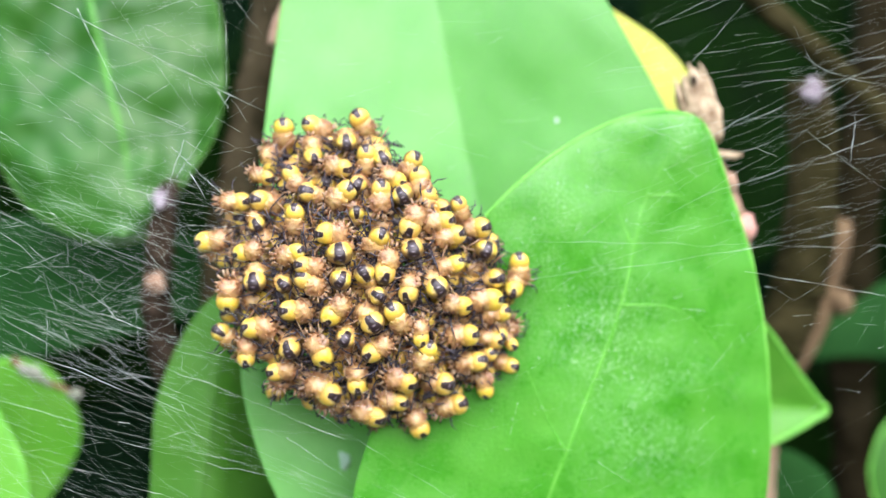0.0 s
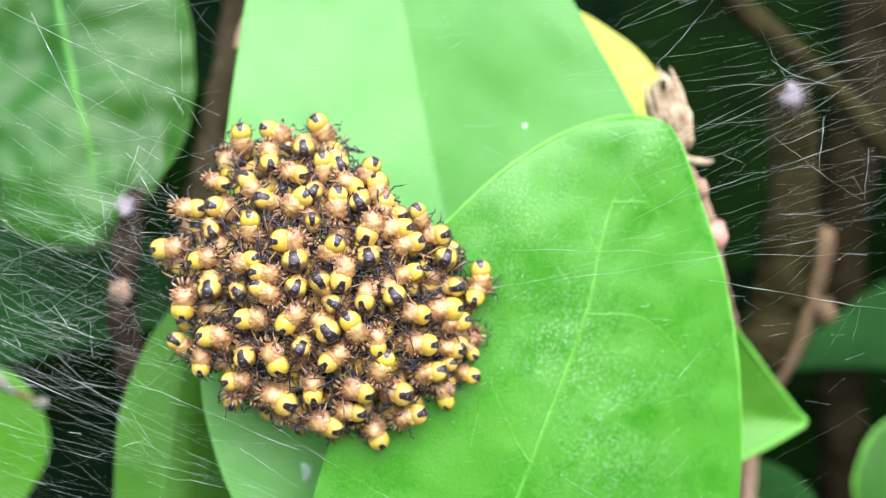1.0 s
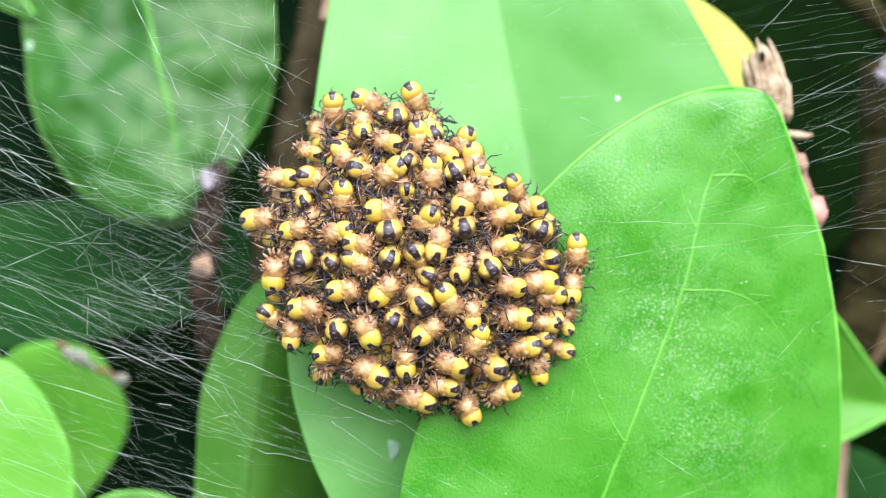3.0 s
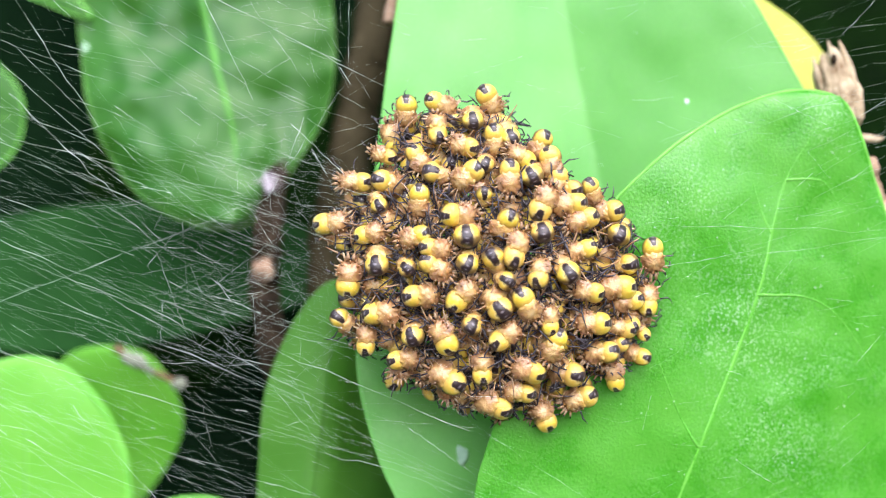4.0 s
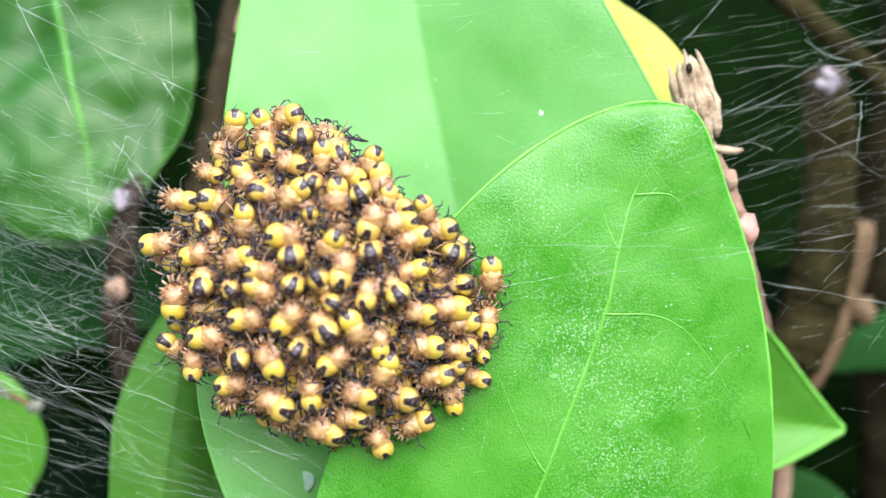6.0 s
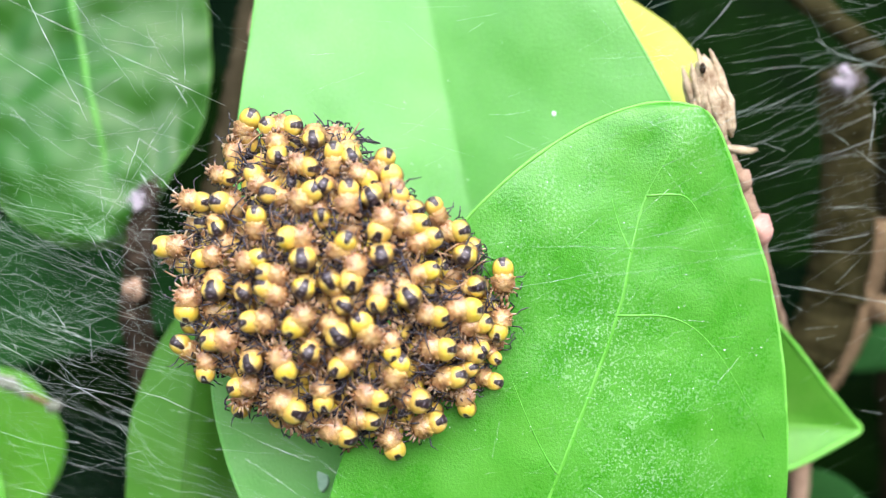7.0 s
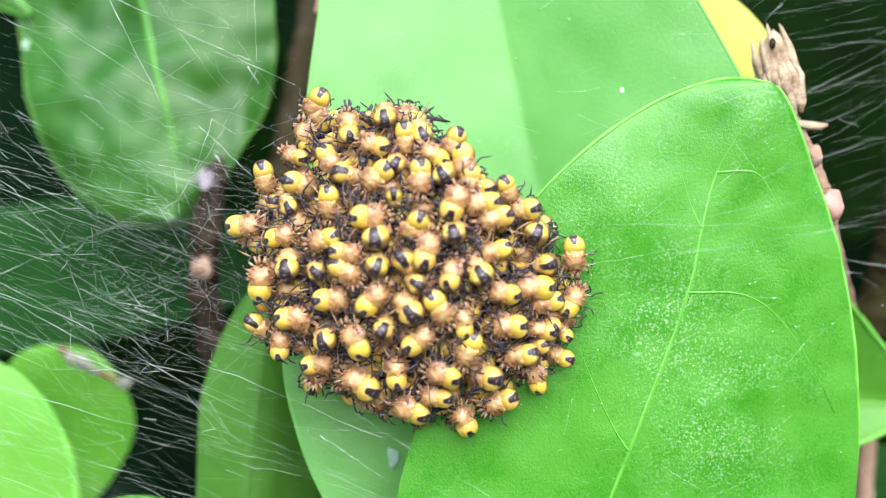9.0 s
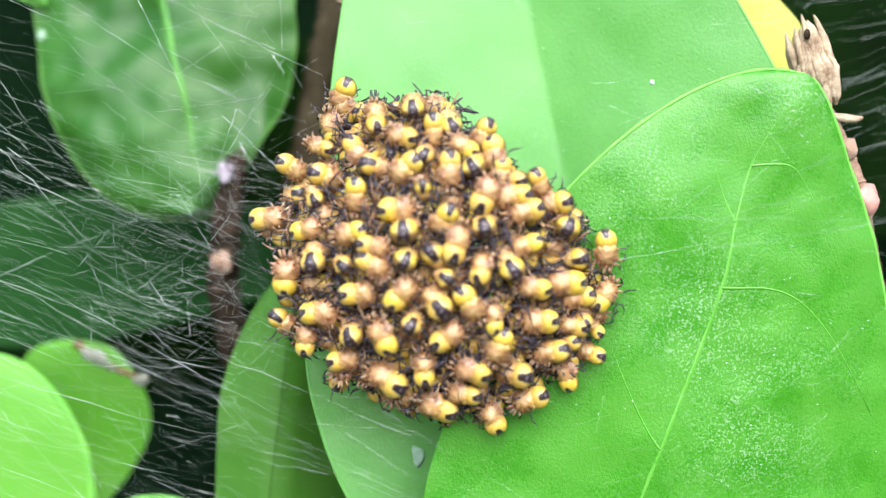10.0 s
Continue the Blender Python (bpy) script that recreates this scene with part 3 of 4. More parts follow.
leaf("yellowed leaf edge showing behind a green leaf", (5.5, 17.0, 21.5), (23.6, 12.4, 7.6), (0.61, 0.05, 0.79),
     [0.0, 1.6, 3.0, 3.9, 4.3, 4.3, 3.6, 2.5, 1.5, 0.0], [0.0, 1.6, 3.0, 3.9, 4.35, 4.45, 3.9, 2.7, 1.6, 0.0], M_LEAF_YELLOW, M_LEAF_YELLOW, cup=0.2, petiole=5.0)
leaf("mid-green leaf with a lighter curled edge", (-11.6, 13.3, -27.9), (-7.9, 12.8, -1.5), (0.98, 0.14, -0.14),
     [0.0, 1.7, 2.7, 3.0, 3.4, 3.7, 3.2, 2.3, 1.4, 0.0], [0.0, 4.1, 6.5, 7.4, 7.6, 6.8, 6.0, 4.3, 2.7, 0.0], M_LEAF_LOW, M_LEAF_LOW, M_LEAF_LOW, fold=(0.50, 0.72), wave=0.3, rib_width=0.22, rib_rise=0.02, petiole=5.0)
leaf("older glossy leaf with a crinkled surface", (-21.0, 23.9, 36.6), (-15.3, 16.5, 2.3), (0.99, 0.04, 0.13),
     [0.0, 4.4, 6.8, 7.9, 8.7, 8.7, 8.0, 6.4, 4.2, 0.0], [0.0, 3.8, 6.0, 7.5, 8.9, 8.5, 7.3, 4.6, 2.0, 0.0], M_LEAF_OLD, M_RIB_OLD, M_LEAF_LOW, bend=-0.3, cup=1.2, wave=1.0, crinkle=0.5, specks=[(0.60, -0.96, 0.28)], sway=lambda u: 0.9 * max(0.0, min(1.0, (u - 0.45) / 0.35)) ** 1.5,
     rib_width=0.55, rib_rise=0.12, ns=96, nv=48, petiole=5.0)
leaf("bright yellow-green rounded leaf", (-28.9, 17.1, -29.8), (-29.0, 17.1, -6.8), (0.99, 0.13, 0.0),
     [0.0, 3.7, 5.9, 7.0, 7.5, 7.4, 6.4, 5.3, 3.6, 0.0], [0.0, 3.3, 5.2, 6.1, 6.7, 6.5, 5.6, 4.2, 2.7, 0.0], M_LEAF_BRIGHT, M_RIB, M_RIM, cup=0.6, veins=[(0.4, 0.6, 0.6, 1.2), (0.4, 0.6, -0.6, 1.2)], rim_width=0.3, petiole=5.0)
leaf("bright green leaf lying behind another", (-27.1, 19.2, -24.2), (-22.7, 21.2, -6.3), (0.97, 0.0, -0.243),
     [0.0, 2.5, 4.0, 5.0, 5.5, 5.8, 5.7, 5.2, 3.8, 0.0], [0.0, 0.6, 1.2, 2.0, 3.3, 4.15, 4.05, 2.9, 1.8, 0.0], M_LEAF_BRIGHT, M_LEAF_BRIGHT, cup=0.3, arch=-3.3, petiole=5.0)
leaf("green leaf corner high in the shrub", (-36.5, 20.0, 24.7), (-25.7, 20.0, 16.5), (-0.6, 0.0, -0.8),
     [0.0, 0.7, 1.2, 1.2, 1.0, 0.8, 0.6, 0.4, 0.2, 0.0], [0.0, 1.2, 2.0, 2.2, 1.8, 1.4, 1.0, 0.7, 0.4, 0.0], M_LEAF_OLD, M_RIB, M_RIM, petiole=5.0)
leaf("green leaf reaching in from the side", (-44.1, 24.0, 10.5), (-31.5, 24.0, 9.9), (-0.05, 0.0, -1.0),
     [0.0, 2.9, 4.6, 4.9, 4.7, 4.5, 4.1, 3.1, 2.3, 0.0], [0.0, 2.7, 4.3, 4.9, 4.7, 4.5, 4.2, 3.2, 2.3, 0.0], M_LEAF_OLD, M_RIB, M_RIM, petiole=5.0)
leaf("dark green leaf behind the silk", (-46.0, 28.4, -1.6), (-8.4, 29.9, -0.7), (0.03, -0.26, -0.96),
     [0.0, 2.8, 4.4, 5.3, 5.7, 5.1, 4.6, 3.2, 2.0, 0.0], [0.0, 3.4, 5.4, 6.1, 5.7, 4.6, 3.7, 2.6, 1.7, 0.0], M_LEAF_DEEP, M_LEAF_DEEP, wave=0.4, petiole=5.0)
leaf("green leaf tip low in the shrub", (-18.2, 16.0, -31.4), (-17.2, 16.0, -15.6), (1.0, 0.0, -0.07),
     [0.0, 2.3, 3.7, 4.7, 4.8, 4.7, 4.6, 3.8, 2.7, 0.0], [0.0, 2.3, 3.6, 4.5, 4.8, 4.5, 4.3, 3.8, 2.9, 0.0], M_LEAF_LOW, M_RIB, M_RIM, petiole=5.0)
leaf("small pointed bright green leaf with a rolled edge", (22.8, 17.2, -9.4), (33.1, 18.0, -10.1), (-0.07, -0.05, -0.99),
     [0.0, 7.4, 7.4, 6.1, 4.6, 3.0, 2.0, 1.0, 0.4, 0.0], [0.0, 3.0, 3.2, 3.0, 2.65, 1.9, 1.3, 0.7, 0.3, 0.0], M_LEAF_YOUNG, M_RIB, M_RIM, fold=(-0.50, -0.32), rim_width=0.22, petiole=5.0)
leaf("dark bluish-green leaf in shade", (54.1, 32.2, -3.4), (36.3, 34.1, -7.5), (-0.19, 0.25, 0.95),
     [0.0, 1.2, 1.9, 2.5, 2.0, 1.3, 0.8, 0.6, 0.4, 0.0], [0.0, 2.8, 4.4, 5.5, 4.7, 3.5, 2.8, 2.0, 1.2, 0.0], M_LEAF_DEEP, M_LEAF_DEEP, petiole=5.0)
leaf("green leaf edge low beside dark shade", (45.1, 28.0, -26.4), (43.1, 28.0, -10.9), (0.99, 0.0, 0.13),
     [0.0, 1.8, 2.8, 3.6, 4.0, 4.2, 3.6, 2.7, 1.7, 0.0], [0.0, 2.9, 4.6, 5.5, 5.1, 4.7, 4.3, 3.0, 1.9, 0.0], M_LEAF_OLD, M_RIB, M_RIM, petiole=5.0)
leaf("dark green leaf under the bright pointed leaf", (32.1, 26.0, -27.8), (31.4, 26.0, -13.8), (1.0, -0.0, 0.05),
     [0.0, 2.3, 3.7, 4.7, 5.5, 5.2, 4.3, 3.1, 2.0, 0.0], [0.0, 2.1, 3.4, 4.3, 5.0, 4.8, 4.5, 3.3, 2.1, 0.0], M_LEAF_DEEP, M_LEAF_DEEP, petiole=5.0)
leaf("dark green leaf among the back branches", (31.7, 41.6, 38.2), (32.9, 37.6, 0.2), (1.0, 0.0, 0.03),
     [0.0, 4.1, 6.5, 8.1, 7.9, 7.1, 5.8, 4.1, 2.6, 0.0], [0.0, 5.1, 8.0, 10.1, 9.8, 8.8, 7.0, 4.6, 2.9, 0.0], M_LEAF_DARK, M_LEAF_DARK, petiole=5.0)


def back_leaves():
    """Leaves deep in the shrub, their shade put into a near-black green."""
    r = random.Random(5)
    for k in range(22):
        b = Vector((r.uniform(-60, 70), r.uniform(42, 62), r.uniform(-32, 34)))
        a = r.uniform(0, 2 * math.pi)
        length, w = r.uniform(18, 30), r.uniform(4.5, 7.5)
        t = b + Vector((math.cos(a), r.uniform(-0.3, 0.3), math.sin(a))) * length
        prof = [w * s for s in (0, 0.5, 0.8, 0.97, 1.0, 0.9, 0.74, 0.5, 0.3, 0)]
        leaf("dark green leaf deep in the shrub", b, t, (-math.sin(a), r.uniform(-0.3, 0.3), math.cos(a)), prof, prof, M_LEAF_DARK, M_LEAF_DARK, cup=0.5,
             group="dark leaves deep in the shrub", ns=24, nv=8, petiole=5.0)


back_leaves()


# ================= spiderlings =================
def abdomen_shape(x, y, z):
    """Egg-shaped, widest behind the middle, with a flatter underside."""
    k = 1.0 - 0.12 * y - 0.12 * max(y, 0) ** 2 - 0.16 * max(-y, 0) ** 3
    k *= 1 + 0.09 * noise.noise(Vector((x, y, z)) * 1.6)
    return x * k, y * (1 + 0.04 * noise.noise(Vector((z, x, y)) * 1.9)), (z * k if z > 0 else z * k * 0.85)


def carapace_shape(x, y, z):
    """Flattened, with ridges that run out to its rim like folded leg bases."""
    ridge = 1 + 0.02 * math.cos(11 * math.atan2(x, y)) * min(1.0, 1.4 * math.hypot(x, y) ** 2)
    k = (1.0 - 0.18 * max(y, 0)) * (1 + 0.20 * noise.noise(Vector((x, y, z)) * 2.6)) * ridge
    return x * k, y * k, (z * k * (1 - 0.2 * y) if z > 0 else z * 0.8)


def spines(bm, centre, half, r, bristle):
    """A fringe of short pale spines round the forebody and a few over its back."""
    for tier, (n, rise, reach) in enumerate(((16, 0.04, 1.0), (7, 0.18, 0.84))):
        for k in range(n):
            a = 2 * math.pi * (k + r.uniform(-0.3, 0.3)) / n
            out = Vector((math.sin(a), math.cos(a), 0))
            if out.y < -0.62 - 0.1 * tier or r.random() < 0.1:
                continue
            root = centre + Vector((out.x * half[0] * reach * 0.84, out.y * half[1] * reach * 0.84, rise))
            way = (out + Vector((0, 0.2, r.uniform(0.0, 0.25) + 0.25 * tier))).normalized()
            length = r.uniform(0.11, 0.18) * bristle * (1 - 0.15 * tier)
            tube(bm, [root, root + way * length * 0.6, root + way * length], [0.062, 0.046, 0.014], 5)


def build_spiderling(seed, coat):
    """Facing +y with its back to +z; the abdomen's middle lies at the origin (mm)."""
    r = random.Random(seed)
    ob = thing("spiderling", (0, 0, 0), "tiny spiderling with a yellow abdomen and spiky orange forebody", "spider", "spiderlings in the cluster")
    bm = bmesh.new()
    plump = r.uniform(0.94, 1.08)
    half = (r.uniform(0.50, 0.57), r.uniform(0.60, 0.68), r.uniform(0.36, 0.46))
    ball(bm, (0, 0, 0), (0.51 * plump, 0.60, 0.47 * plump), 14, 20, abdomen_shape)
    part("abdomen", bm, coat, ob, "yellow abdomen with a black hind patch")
    bm = bmesh.new()
    ball(bm, (0, 0.54, 0.12), half, 26, 36, carapace_shape)
    carapace = part("carapace", bm, M_CARAPACE, ob, "orange-brown carapace")
    bm = bmesh.new()
    spines(bm, Vector((0, 0.54, 0.12)), half, r, r.uniform(0.85, 1.15))
    tagged(part("spine_fringe", bm, M_CARAPACE, carapace, "fringe of short pale amber spines"), kind="stuff")
    bm = bmesh.new()
    ball(bm, (0, 1.14, 0.22), (0.15, 0.06, 0.10), 8, 10, lambda x, y, z: (x, y * (1 + 0.5 * abs(math.sin(5 * x))), z * (1 - 0.3 * abs(x))))
    part("eye_mound", bm, M_EYE, carapace, "black eye mound")
    stretched = r.sample(range(8), 2)
    c = Vector((0, 0.66, 0.12))
    up = Vector((0, 0, 1))

    def reach_at(a):
        """The folded knees stand in an oval round the forebody, longer to the front."""
        return 1.0 + 0.14 * math.cos(a)

    for k in range(8):
        side = 1 if k % 2 else -1
        a = radians((20, 44, 72, 108)[k // 2] + r.uniform(-12, 12))
        d = Vector((side * math.sin(a), math.cos(a), 0))
        bend = r.uniform(-0.3, 0.3)
        d2 = Vector((side * math.sin(a + bend), math.cos(a + bend), 0)).normalized()
        l = r.uniform(0.92, 1.06) * reach_at(a)
        pts = [c + d * 0.34 - up * 0.06, c + d * 0.50 * l - up * 0.02, c + d * 0.60 * l - up * 0.02, c + d * 0.66 * l - up * 0.06, c + d * 0.72 * l - up * 0.12]
        if k in stretched:
            reach = r.uniform(1.10, 1.45)
            pts += [c + d2 * 0.96 + up * r.uniform(-0.1, 0.22), c + d2 * (reach - 0.12) + up * r.uniform(-0.2, 0.1), c + d2 * (reach + 0.08) - up * 0.35]
        else:
            pts += [c + d2 * 0.82 - up * 0.18, c + d2 * 0.88 - up * 0.5, c + d2 * 0.64 - up * 0.85]
        bm = bmesh.new()
        tube(bm, pts, [0.075, 0.062, 0.048, 0.036, 0.032, 0.040, 0.032, 0.010], 6, slot_from=(3, 1))
        part("leg", bm, (M_FEMUR, M_LEG), ob)
    for side in (-1, 1):
        bm = bmesh.new()
        d = Vector((side * 0.2, 0.98, 0))
        tube(bm, [c + d * 0.44 + up * 0.10, c + d * 0.58 + up * 0.14, c + d * 0.70 + up * 0.10, c + d * 0.78 - up * 0.04], [0.09, 0.09, 0.06, 0.03], 5)
        part("feeler", bm, M_FEMUR, ob)
    return ob


def dome(x, z):
    """Depth of the cluster's face (mm)."""
    return 3.2 * ((x - 1.1) ** 2 + (z + 0.3) ** 2) / 90


def spider_pose(x, z, heading, tilt, size=1.0, deeper=0.0, roll=0.0):
    """At x, z on the cluster's face; heading: the way its head points (0: right, 90: up); tilt turns its hind end outwards."""
    h, t = radians(heading), radians(tilt)
    fwd, out = Vector((math.cos(h), 0, math.sin(h))), Vector((0, -1, 0))
    f = fwd * math.cos(t) - out * math.sin(t)
    d = out * math.cos(t) + fwd * math.sin(t)
    turn = Matrix((f.cross(d), f, d)).transposed().to_4x4() @ Matrix.Rotation(radians(roll), 4, "Y")
    return Matrix.Translation(Vector((x, dome(x, z) + deeper, z)) * MM) @ turn @ Matrix.Scale(size * 1.15, 4)


PLAIN = [build_spiderling(k, M_ABDOMEN) for k in range(9)]
BANDED = [build_spiderling(k + 20, M_STRIPED) for k in range(5)]
FREE = set(PLAIN + BANDED)
SPIDERS = []
chance = random.Random(11)


def put_spiderling(x, z, heading, tilt, size, deeper=0.0):
    m = spider_pose(x, z, heading, tilt + chance.uniform(-9, 9), size, deeper, chance.uniform(-24, 24))
    kinds = BANDED if tilt > 36 else PLAIN
    spare = [k for k in kinds if k in FREE]
    if spare:
        ob = spare[0]
        FREE.discard(ob)
        ob.matrix_basis = m
    else:
        ob = copy_thing(kinds[chance.randrange(len(kinds))], m)
        ob.scale = (size * 1.15,) * 3
    if tilt > 36:
        return tagged(ob, "tiny yellow spiderling turning its black-striped hind end outwards")
    return tagged(ob, "tiny spiderling with a yellow abdomen and spiky orange forebody")


ROWS = []


def band(rows):
    """One stretch of the cluster: x, z (mm), heading, tilt, size."""
    for row in rows:
        ROWS.append(row)
        SPIDERS.append(put_spiderling(*row))


band([
    (-3.43, 8.33, -90, 20, 1.0), (-1.82, 8.55, -25, 15, 1.0), (1.02, 8.92, -60, 20, 1.0), (0.27, 7.46, 95, 68, 1.0),
    (-1.67, 6.74, 100, 30, 1.0), (1.41, 6.65, -85, 10, 1.0), (2.3, 6.55, 125, 60, 1.0), (4.03, 6.38, -120, 10, 0.95),
    (4.47, 5.37, -80, -20, 1.05), (3.14, 5.29, 150, 0, 0.9), (-2.9, 5.54, -60, 0, 0.95), (-4.4, 5.52, 160, 10, 0.8),
    (-5.93, 4.04, 180, 5, 1.0), (-4.66, 4.1, -20, 30, 1.1), (-2.65, 3.29, -92, 15, 1.0), (-1.93, 4.52, -20, 40, 0.95),
])
band([
    (0.21, 4.59, -140, 10, 1.1), (0.91, 4.94, 60, 72, 0.85), (0.84, 3.36, -100, 55, 0.75), (2.21, 4.6, -92, 5, 1.05),
    (3.49, 4.36, 100, 68, 1.05), (4.85, 4.31, -100, 0, 0.95), (5.68, 3.71, 165, 20, 0.9), (6.66, 3.79, -70, 15, 0.85),
    (5.75, 2.91, 185, -10, 1.1), (6.43, 2.12, 195, -5, 1.05), (7.94, 2.54, 185, 25, 1.0), (8.24, 1.15, 78, 72, 1.1),
    (3.9, 2.58, 65, 15, 1.1), (4.01, 1.25, 100, 74, 1.15), (2.07, 1.96, -125, 30, 1.05), (-0.82, 2.21, 0, 20, 1.05),
])
band([
    (-0.06, 1.06, 90, 74, 1.2), (1.29, -0.05, -60, 58, 1.0), (2.43, 0.04, 75, 10, 1.15), (3.79, -1.16, 80, 10, 0.95),
    (-0.06, -0.44, 80, 78, 1.05), (-2.05, 0.4, -10, 5, 0.95), (-2.05, -0.45, -35, 5, 1.0), (-2.63, 1.16, 200, 10, 0.95),
    (-5.62, 1.17, 15, 0, 0.95), (-7.92, 1.79, 5, 0, 1.1), (-6.58, -1.54, 84, 0, 1.1), (-4.92, -0.45, 82, 48, 1.2),
    (-3.24, -0.66, 125, 75, 0.85), (-2.88, -2.14, 2, 10, 1.1), (-0.57, -2.34, 50, 10, 1.1), (1.71, -2.79, 125, 38, 1.15),
])
band([
    (2.07, -1.31, 150, 70, 0.85), (2.95, -2.34, -58, 15, 1.1), (4.42, -3.72, 95, 5, 0.9), (-5.06, -3.16, 5, 5, 1.15),
    (-7.07, -3.45, -40, 40, 0.95), (-5.6, -4.86, 85, 5, 0.95), (-2.96, -4.29, 92, 42, 1.05), (-1.12, -4.63, 115, 5, 1.1),
    (0.18, -3.76, 60, 72, 1.0), (1.78, -4.53, 38, 10, 1.05), (0.79, -6.37, 92, 0, 1.0), (3.58, -6.26, 160, 0, 1.05),
    (-3.81, -5.69, 10, 0, 0.95), (-0.86, -6.83, 145, 15, 1.2), (1.76, -8.27, 155, 5, 1.15), (3.14, -7.47, 170, 5, 0.95),
])
band([
    (4.38, -9.11, 115, 0, 1.0), (7.11, -3.64, 178, 5, 1.05), (7.68, -5.25, 190, 10, 1.05), (4.78, -4.52, -112, 20, 1.05),
    (5.73, -6.43, 165, 20, 1.15), (6.52, -7.72, 195, 10, 1.05), (8.28, -6.91, 100, 0, 0.95), (9.71, -5.55, 160, 30, 0.9),
    (8.45, -4.83, 200, 10, 0.75), (8.78, -3.99, 165, 0, 0.9), (9.1, -3.68, 110, 35, 0.8), (9.79, -4.27, 130, 25, 0.7),
    (10.26, 0.42, -88, 10, 1.05), (10.47, -2.87, 88, 18, 1.0), (8.82, -0.36, 175, 50, 0.95), (5.38, -0.87, 125, 60, 1.15),
])
band([
    (6.38, 0.41, 200, 10, 0.95), (8.47, -1.65, 178, -5, 1.15), (6.8, -1.91, 170, -5, 0.95), (9.07, -2.4, 190, -5, 1.0),
    (-4.85, 2.8, 110, 40, 0.8), (0.02, 5.98, 165, 0, 0.9), (-4.06, -6.98, 60, 5, 0.95, 1.7), (-2.04, -7.5, 120, -5, 0.95, 1.7),
    (-0.12, -8.41, 70, 0, 0.85, 1.7), (2.4, -8.97, 140, 0, 0.9, 1.7), (-3.36, -6.31, 40, 5, 0.8, 1.7),
])


def inside(x, z, margin):
    """Whether a place lies within the outline of the outer layer, by a margin (mm)."""
    a, q = math.atan2(z + 0.4, x - 1.1), math.hypot(x - 1.1, z + 0.4)
    reach = [math.hypot(p[0] - 1.1, p[1] + 0.4) for p in ROWS
             if abs((math.atan2(p[1] + 0.4, p[0] - 1.1) - a + math.pi) % (2 * math.pi) - math.pi) < 0.22]
    return bool(reach) and q < max(reach) - margin


def inner_layer():
    """The spiderlings underneath, seen in the gaps."""
    r = random.Random(21)
    n = 0
    for i in range(-8, 9):
        for j in range(-8, 9):
            x, z = 1.1 + 1.28 * (i + 0.5 * (j % 2)) + r.uniform(-0.2, 0.2), -0.4 + 1.11 * j + r.uniform(-0.2, 0.2)
            if not inside(x, z, 0.7):
                continue
            ob = put_spiderling(x, z, r.uniform(0, 360), r.uniform(-25, 60), r.uniform(0.88, 1.05), 1.25 + r.uniform(-0.15, 0.25))
            tagged(ob, "tiny spiderling half hidden under the others")


def leg_tangle():
    """Dark legs that fill the gaps between the bodies."""
    r = random.Random(31)
    bm = bmesh.new()
    for _ in range(2500):
        a, q = r.uniform(0, 2 * math.pi), 9.6 * math.sqrt(r.random())
        x, z = 1.1 + q * math.cos(a), -0.5 + q * math.sin(a)
        if not inside(x, z, 0.95):
            continue
        c = Vector((x, dome(x, z) + 0.02 + 2.3 * r.random() ** 1.5, z))
        b = r.uniform(0, 2 * math.pi)
        d = Vector((math.cos(b), r.uniform(-0.3, 0.3), math.sin(b)))
        e = Vector((-d.z, 0, d.x)) * r.uniform(-0.35, 0.35)
        h = r.uniform(0.45, 0.95)
        tube(bm, [c - d * h, c - d * h * 0.3 + e * 0.6 - Vector((0, 0.15, 0)), c + d * h * 0.3 + e - Vector((0, 0.15, 0)), c + d * h], [0.022, 0.050, 0.042, 0.010], 5, slot=1 if r.random() < 0.25 else 0)
    # added thick dark filler that hides the bright leaf behind the gaps
    for _ in range(1500):
        a, q = r.uniform(0, 2 * math.pi), 9.6 * math.sqrt(r.random())
        x, z = 1.1 + q * math.cos(a), -0.5 + q * math.sin(a)
        if not inside(x, z, 1.0):
            continue
        c = Vector((x, dome(x, z) + r.uniform(1.9, 2.8), z))
        d = Vector((math.cos(9 * a), 0, math.sin(9 * a)))
        tube(bm, [c - d, c - d * 0.3 - Vector((0, 0.1, 0)), c + d * 0.3, c + d * 0.9], [0.07, 0.12, 0.11, 0.04], 5)
    tagged(part("packed_legs", bm, (M_LEG, M_FEMUR), None), "thin dark and amber legs packed between the bodies, with added dark filler behind", "spider", "", "stuff")


leg_tangle()
inner_layer()


# ================= silk =================
def thread(bm, a, b, sag, r, wild=None):
    """A thread from a to b, a little slack; its uneven thickness stands for glints."""
    a, b = Vector(a), Vector(b)
    wild = wild or random.Random(3)
    n = 13
    slack = 0.0026 * (b - a).length + 0.014
    pts = [a.lerp(b, k / n) + Vector((wild.gauss(0, slack) * (0 < k < n), 0, wild.gauss(0, slack) * (0 < k < n) - sag * 4 * (k / n) * (1 - k / n))) for k in range(n + 1)]
    tube(bm, pts, [r * wild.choice((0.3, 0.4, 0.5, 0.6, 0.8, 1.0, 1.9)) for _ in pts], 3)


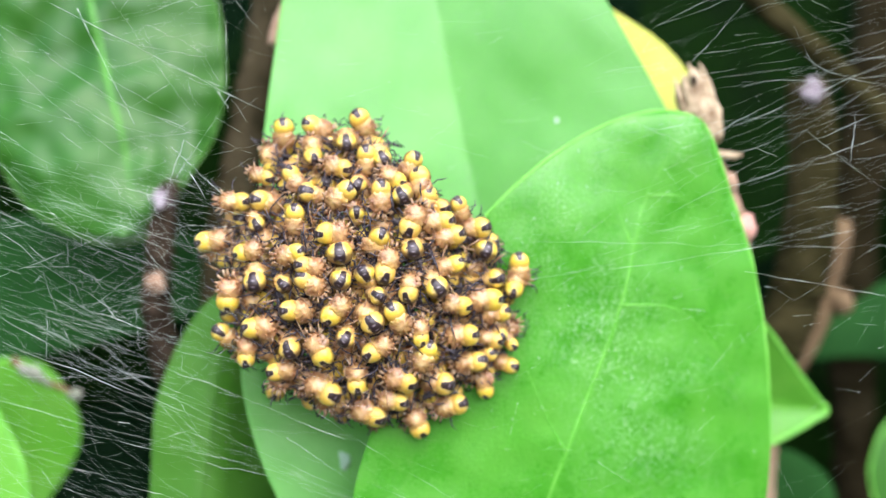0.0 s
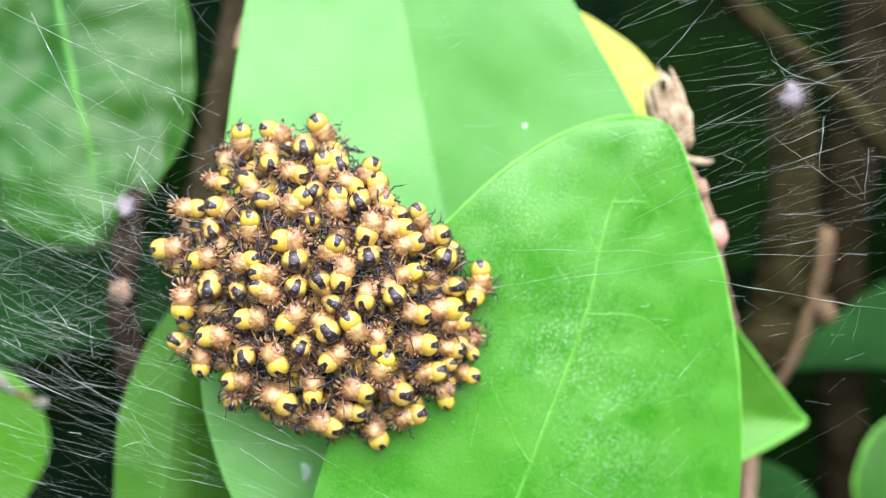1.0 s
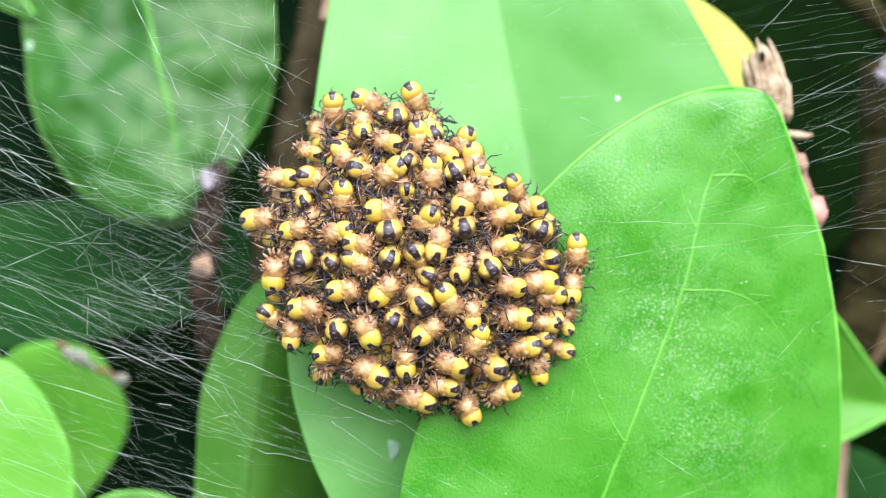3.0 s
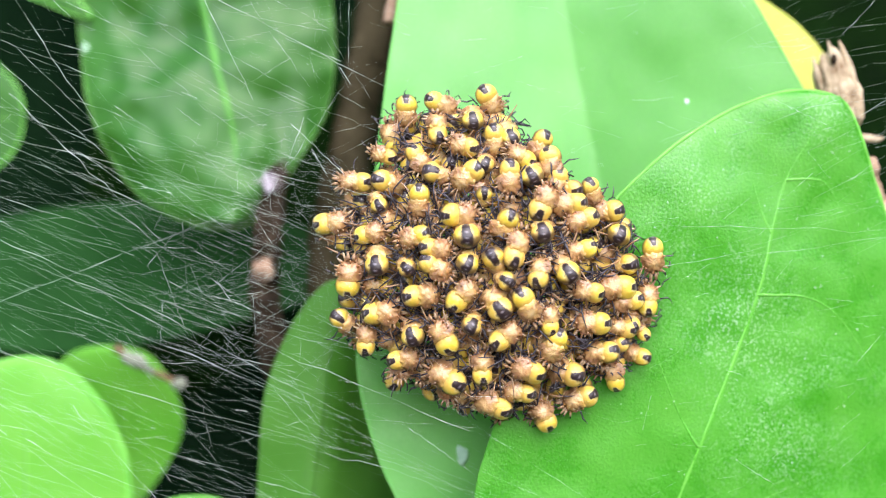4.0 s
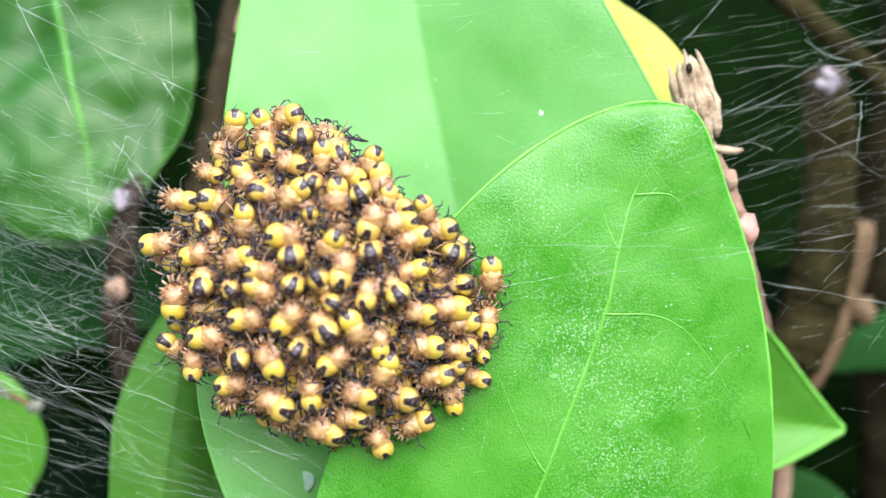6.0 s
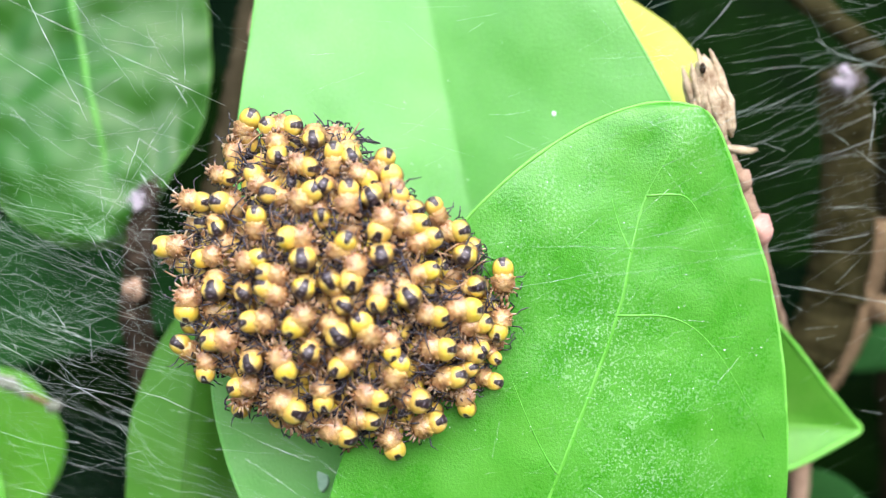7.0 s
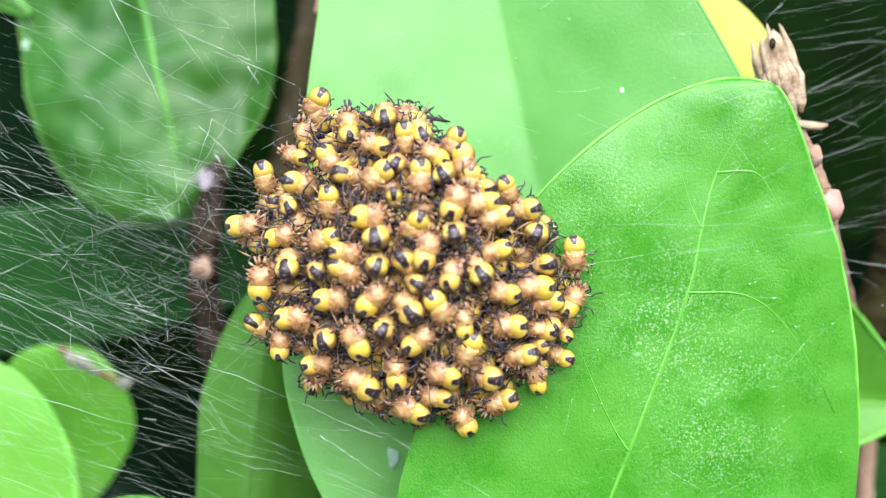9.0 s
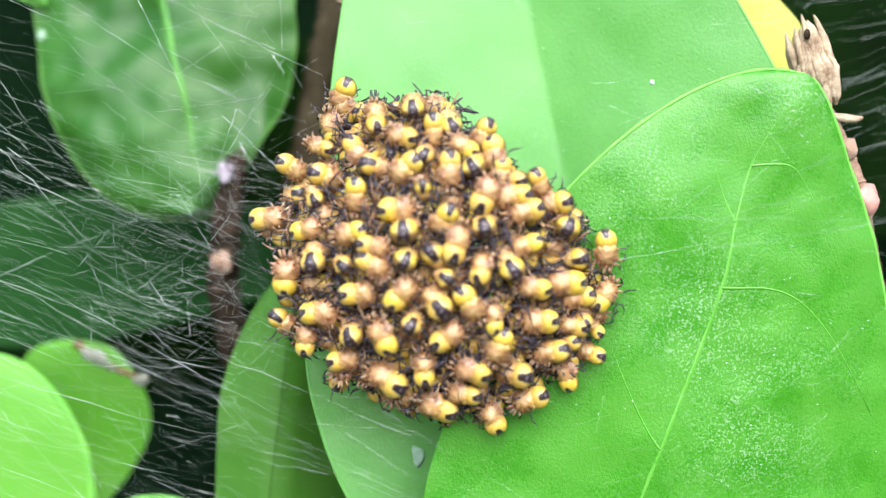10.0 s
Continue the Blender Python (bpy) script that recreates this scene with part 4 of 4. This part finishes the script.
def silk(name, label, seed, n, xs, ys, zs, angle, spread, lengths, radii):
    """Fine threads strewn through a box (mm), most of them running at one angle."""
    r = random.Random(seed)
    bm = bmesh.new()
    for _ in range(n):
        c = Vector((r.uniform(*xs), r.uniform(*ys), r.uniform(*zs)))
        a = radians(r.gauss(angle, spread))
        h = r.uniform(*lengths) / 2
        d = Vector((math.cos(a), r.gauss(0, 0.15), math.sin(a))) * h
        thread(bm, c - d, c + d, r.uniform(0, 0.015) * h, radii[0] + (1.7 * radii[1] - radii[0]) * r.random() ** 5, r)
    return tagged(part(name, bm, M_SILK, None), label, "silk", "", "stuff")


silk("silk_web", "tangle of fine white silk threads beside the spiderlings", 1, 250, (-34, -6), (-1, 2.5), (-15, 5), -22, 11, (5, 22), (0.0013, 0.0060))
silk("silk_web", "slack silk threads crossing the tangle", 9, 100, (-34, -8), (-1, 3), (-12, 6), -6, 30, (2, 10), (0.0013, 0.0042))
silk("silk_web", "loose crossing silk threads close to the cluster", 2, 290, (-17, -7), (0, 3), (-6, 6), -12, 45, (1, 5), (0.0013, 0.0046))
silk("silk_web", "criss-cross silk threads over the crest of the cluster", 14, 80, (-12, -4), (0, 3), (5, 19), -14, 40, (1.5, 7), (0.0014, 0.0056))
# light glinting on the silk, modelled as short thicker threads
silk("silk_web", "short thicker silk pieces standing for glints in the tangle", 12, 100, (-34, -6), (-1, 2), (-15, 14), -22, 18, (0.5, 2.2), (0.0054, 0.0134))
silk("silk_web", "short thicker silk pieces standing for glints before the branches", 13, 45, (23, 38), (-0.5, 1.5), (-8, 16), 15, 25, (0.5, 2.0), (0.0040, 0.0086))
silk("silk_web", "sparse silk threads before the older leaf", 3, 86, (-32, -8), (-1, 3), (2, 16), -22, 18, (3, 14), (0.0015, 0.0076))
silk("silk_web", "parallel silk threads strung to the back branches", 4, 110, (21, 40), (-0.5, 1.5), (1, 18), 17, 8, (6, 24), (0.0012, 0.0047))
silk("silk_web", "stray silk threads among the branches", 5, 26, (24, 40), (-0.5, 2), (-14, 16), 0, 55, (2, 8), (0.0017, 0.0059))
silk("silk_web", "short glinting silk threads over the large leaf", 6, 78, (9, 23), (2.0, 3.0), (-13, 8), 12, 22, (0.5, 2.6), (0.0021, 0.0049))
silk("silk_web", "silk threads slanting over the lower leaves", 7, 44, (-14, 4), (-1, 3), (-15, -7), -22, 14, (3, 12), (0.0011, 0.0045))
silk("silk_web", "few silk threads across the pale leaf", 8, 31, (0, 20), (2, 5), (6, 15), 10, 30, (1, 4), (0.0021, 0.0049))


def strand(a, b, r, sag=0.1):
    bm = bmesh.new()
    thread(bm, a, b, sag, 0.75 * r)
    tagged(part("silk_strand", bm, M_SILK, None), "brighter twisted strand of white silk", "silk", "bright silk strands")


for sx, sz, ex, ez, depth, sr in ((-32, 8.8, -8, -1.0, 2, 0.012), (-34, -3.0, -3, -11.6, 2, 0.011), (-34, 3.0, -9, -5.6, 2, 0.009), (-31, 5.0, -19, 1.2, 2, 0.013),
                                  (22.8, -0.1, 36, -2.2, 0, 0.013), (26.6, 7.85, 31.5, 4.3, 0.5, 0.008), (21, 7.6, 36, 14, 0.5, 0.009), (20.5, 4.2, 36, 9.4, 0.5, 0.009),
                                  (29.4, 8.95, 29.05, 5.9, 0.5, 0.017), (31.9, 7.2, 31.6, 4.3, 0.5, 0.011), (26.9, 3.55, 29.2, 3.78, 0.5, 0.013), (20.0, 11.9, 23.2, 15.5, 0.2, 0.011),
                                  (26.35, 12.1, 27.8, 11.25, 0, 0.012), (27.3, 11.35, 30.8, 10.5, 0, 0.015), (9.5, 9.1, 11.9, 9.3, 6.0, 0.010), (9.5, -0.7, 16.6, 0.6, 2.8, 0.011), (-33, -7.4, -9, -15.6, 2, 0.007),
                                  (-20, -1.5, -5, -9.5, 2, 0.011), (-22.5, 14.2, -18.2, 12.4, 3, 0.013)):
    strand((sx, depth, sz), (ex, depth, ez), sr)


# ================= movement =================
def motions():
    def go(ob, rows):
        walk(ob, [(t, spider_pose(*p)) for t, *p in rows])

    # three climbers on the crest
    go(SPIDERS[0], [(0, -3.46, 8.41, -88, 20), (4.0, -3.46, 8.41, -92, 20), (5.5, -3.55, 8.45, -95, 18), (6.2, -3.5, 8.5, -100, 18), (7.5, -3.4, 8.75, -125, 22), (9.0, -3.5, 8.75, -125, 24), (10, -3.5, 8.75, -117, 24)])
    go(SPIDERS[1], [(0, -1.75, 8.55, -25, 15), (4.5, -1.84, 8.62, -25, 15), (5.5, -1.95, 8.5, -45, 20), (6.2, -2.1, 8.45, -70, 22), (7.5, -2.4, 8.0, -40, 15, 1, 0.6), (9.0, -2.5, 7.5, -20, 8, 1, 1.0), (10, -2.5, 7.4, -20, 8, 1, 1.0)])
    go(SPIDERS[2], [(0, 1.0, 8.9, -60, 20), (4.5, 1.03, 8.98, -60, 20), (5.2, 0.5, 9.0, -105, 24), (5.6, 0.0, 8.85, -145, 28), (6.2, -0.45, 8.7, -170, 30), (7.4, -1.2, 8.0, -185, 20, 1, 0.7), (8.5, -1.2, 7.4, -190, 10, 1, 1.3), (10, -1.2, 7.3, -190, 10, 1, 1.3)])
    # one that lets itself down over the large leaf
    go(SPIDERS[77], [(0, 9.95, -1.0, 70, 30), (1.0, 9.95, -1.0, 72, 30), (2.2, 9.98, -1.2, 78, 26), (3.3, 10.0, -2.6, 88, 18), (5.5, 10.0, -2.75, 86, 18), (7.5, 10.0, -2.8, 70, 20), (10, 9.95, -2.7, 55, 22)])
    # one that turns round at the far rim
    go(SPIDERS[12], [(0, -5.9, 4.1, 180, 5), (4.5, -5.9, 4.1, 178, 5), (7.5, -5.9, 4.3, 172, 8), (8.2, -6.1, 4.5, 215, 12), (8.8, -6.4, 4.7, 265, 14), (9.4, -6.6, 4.8, 305, 16), (10, -6.6, 4.7, 330, 18)])
    # legs that feel about
    pivot = Matrix.Translation(Vector((0, 0.64, 0.12)) * MM)
    for k, which, swing in ((0, 1, 16), (1, 0, 20), (1, 3, 14), (2, 0, 24), (2, 1, 18), (2, 2, 15), (12, 0, 18), (12, 3, 14), (77, 1, 16), (77, 4, 14), (41, 1, 12), (52, 0, 18)):
        legs = [c for c in SPIDERS[k].children if c.name.split(".")[0] == "leg"]
        rows = []
        for n, s in enumerate((0, 0.7, 1.5, 2.4, 3.3, 4.0, 4.6, 5.2, 5.8, 6.6, 7.4, 8.2, 9.1, 10)):
            rows.append((s, pivot @ Matrix.Rotation(radians(swing * math.sin(1.9 * n + k + which)), 4, "Z")
                         @ Matrix.Rotation(radians(0.5 * swing * math.cos(1.3 * n + k)), 4, "X") @ pivot.inverted()))
        walk(legs[which], rows)
    # a little shuffling of some others
    r = random.Random(8)
    for k in range(5, 85, 4):
        if k in (12, 77):
            continue
        x, z, h, t, size = ROWS[k][:5]
        go(SPIDERS[k], [(s, x + r.uniform(-0.04, 0.04), z + r.uniform(-0.04, 0.04), h + r.uniform(-4, 4), t + r.uniform(-3, 3), size) for s in (0, 2.0, 4.5, 7.0, 10)])


motions()
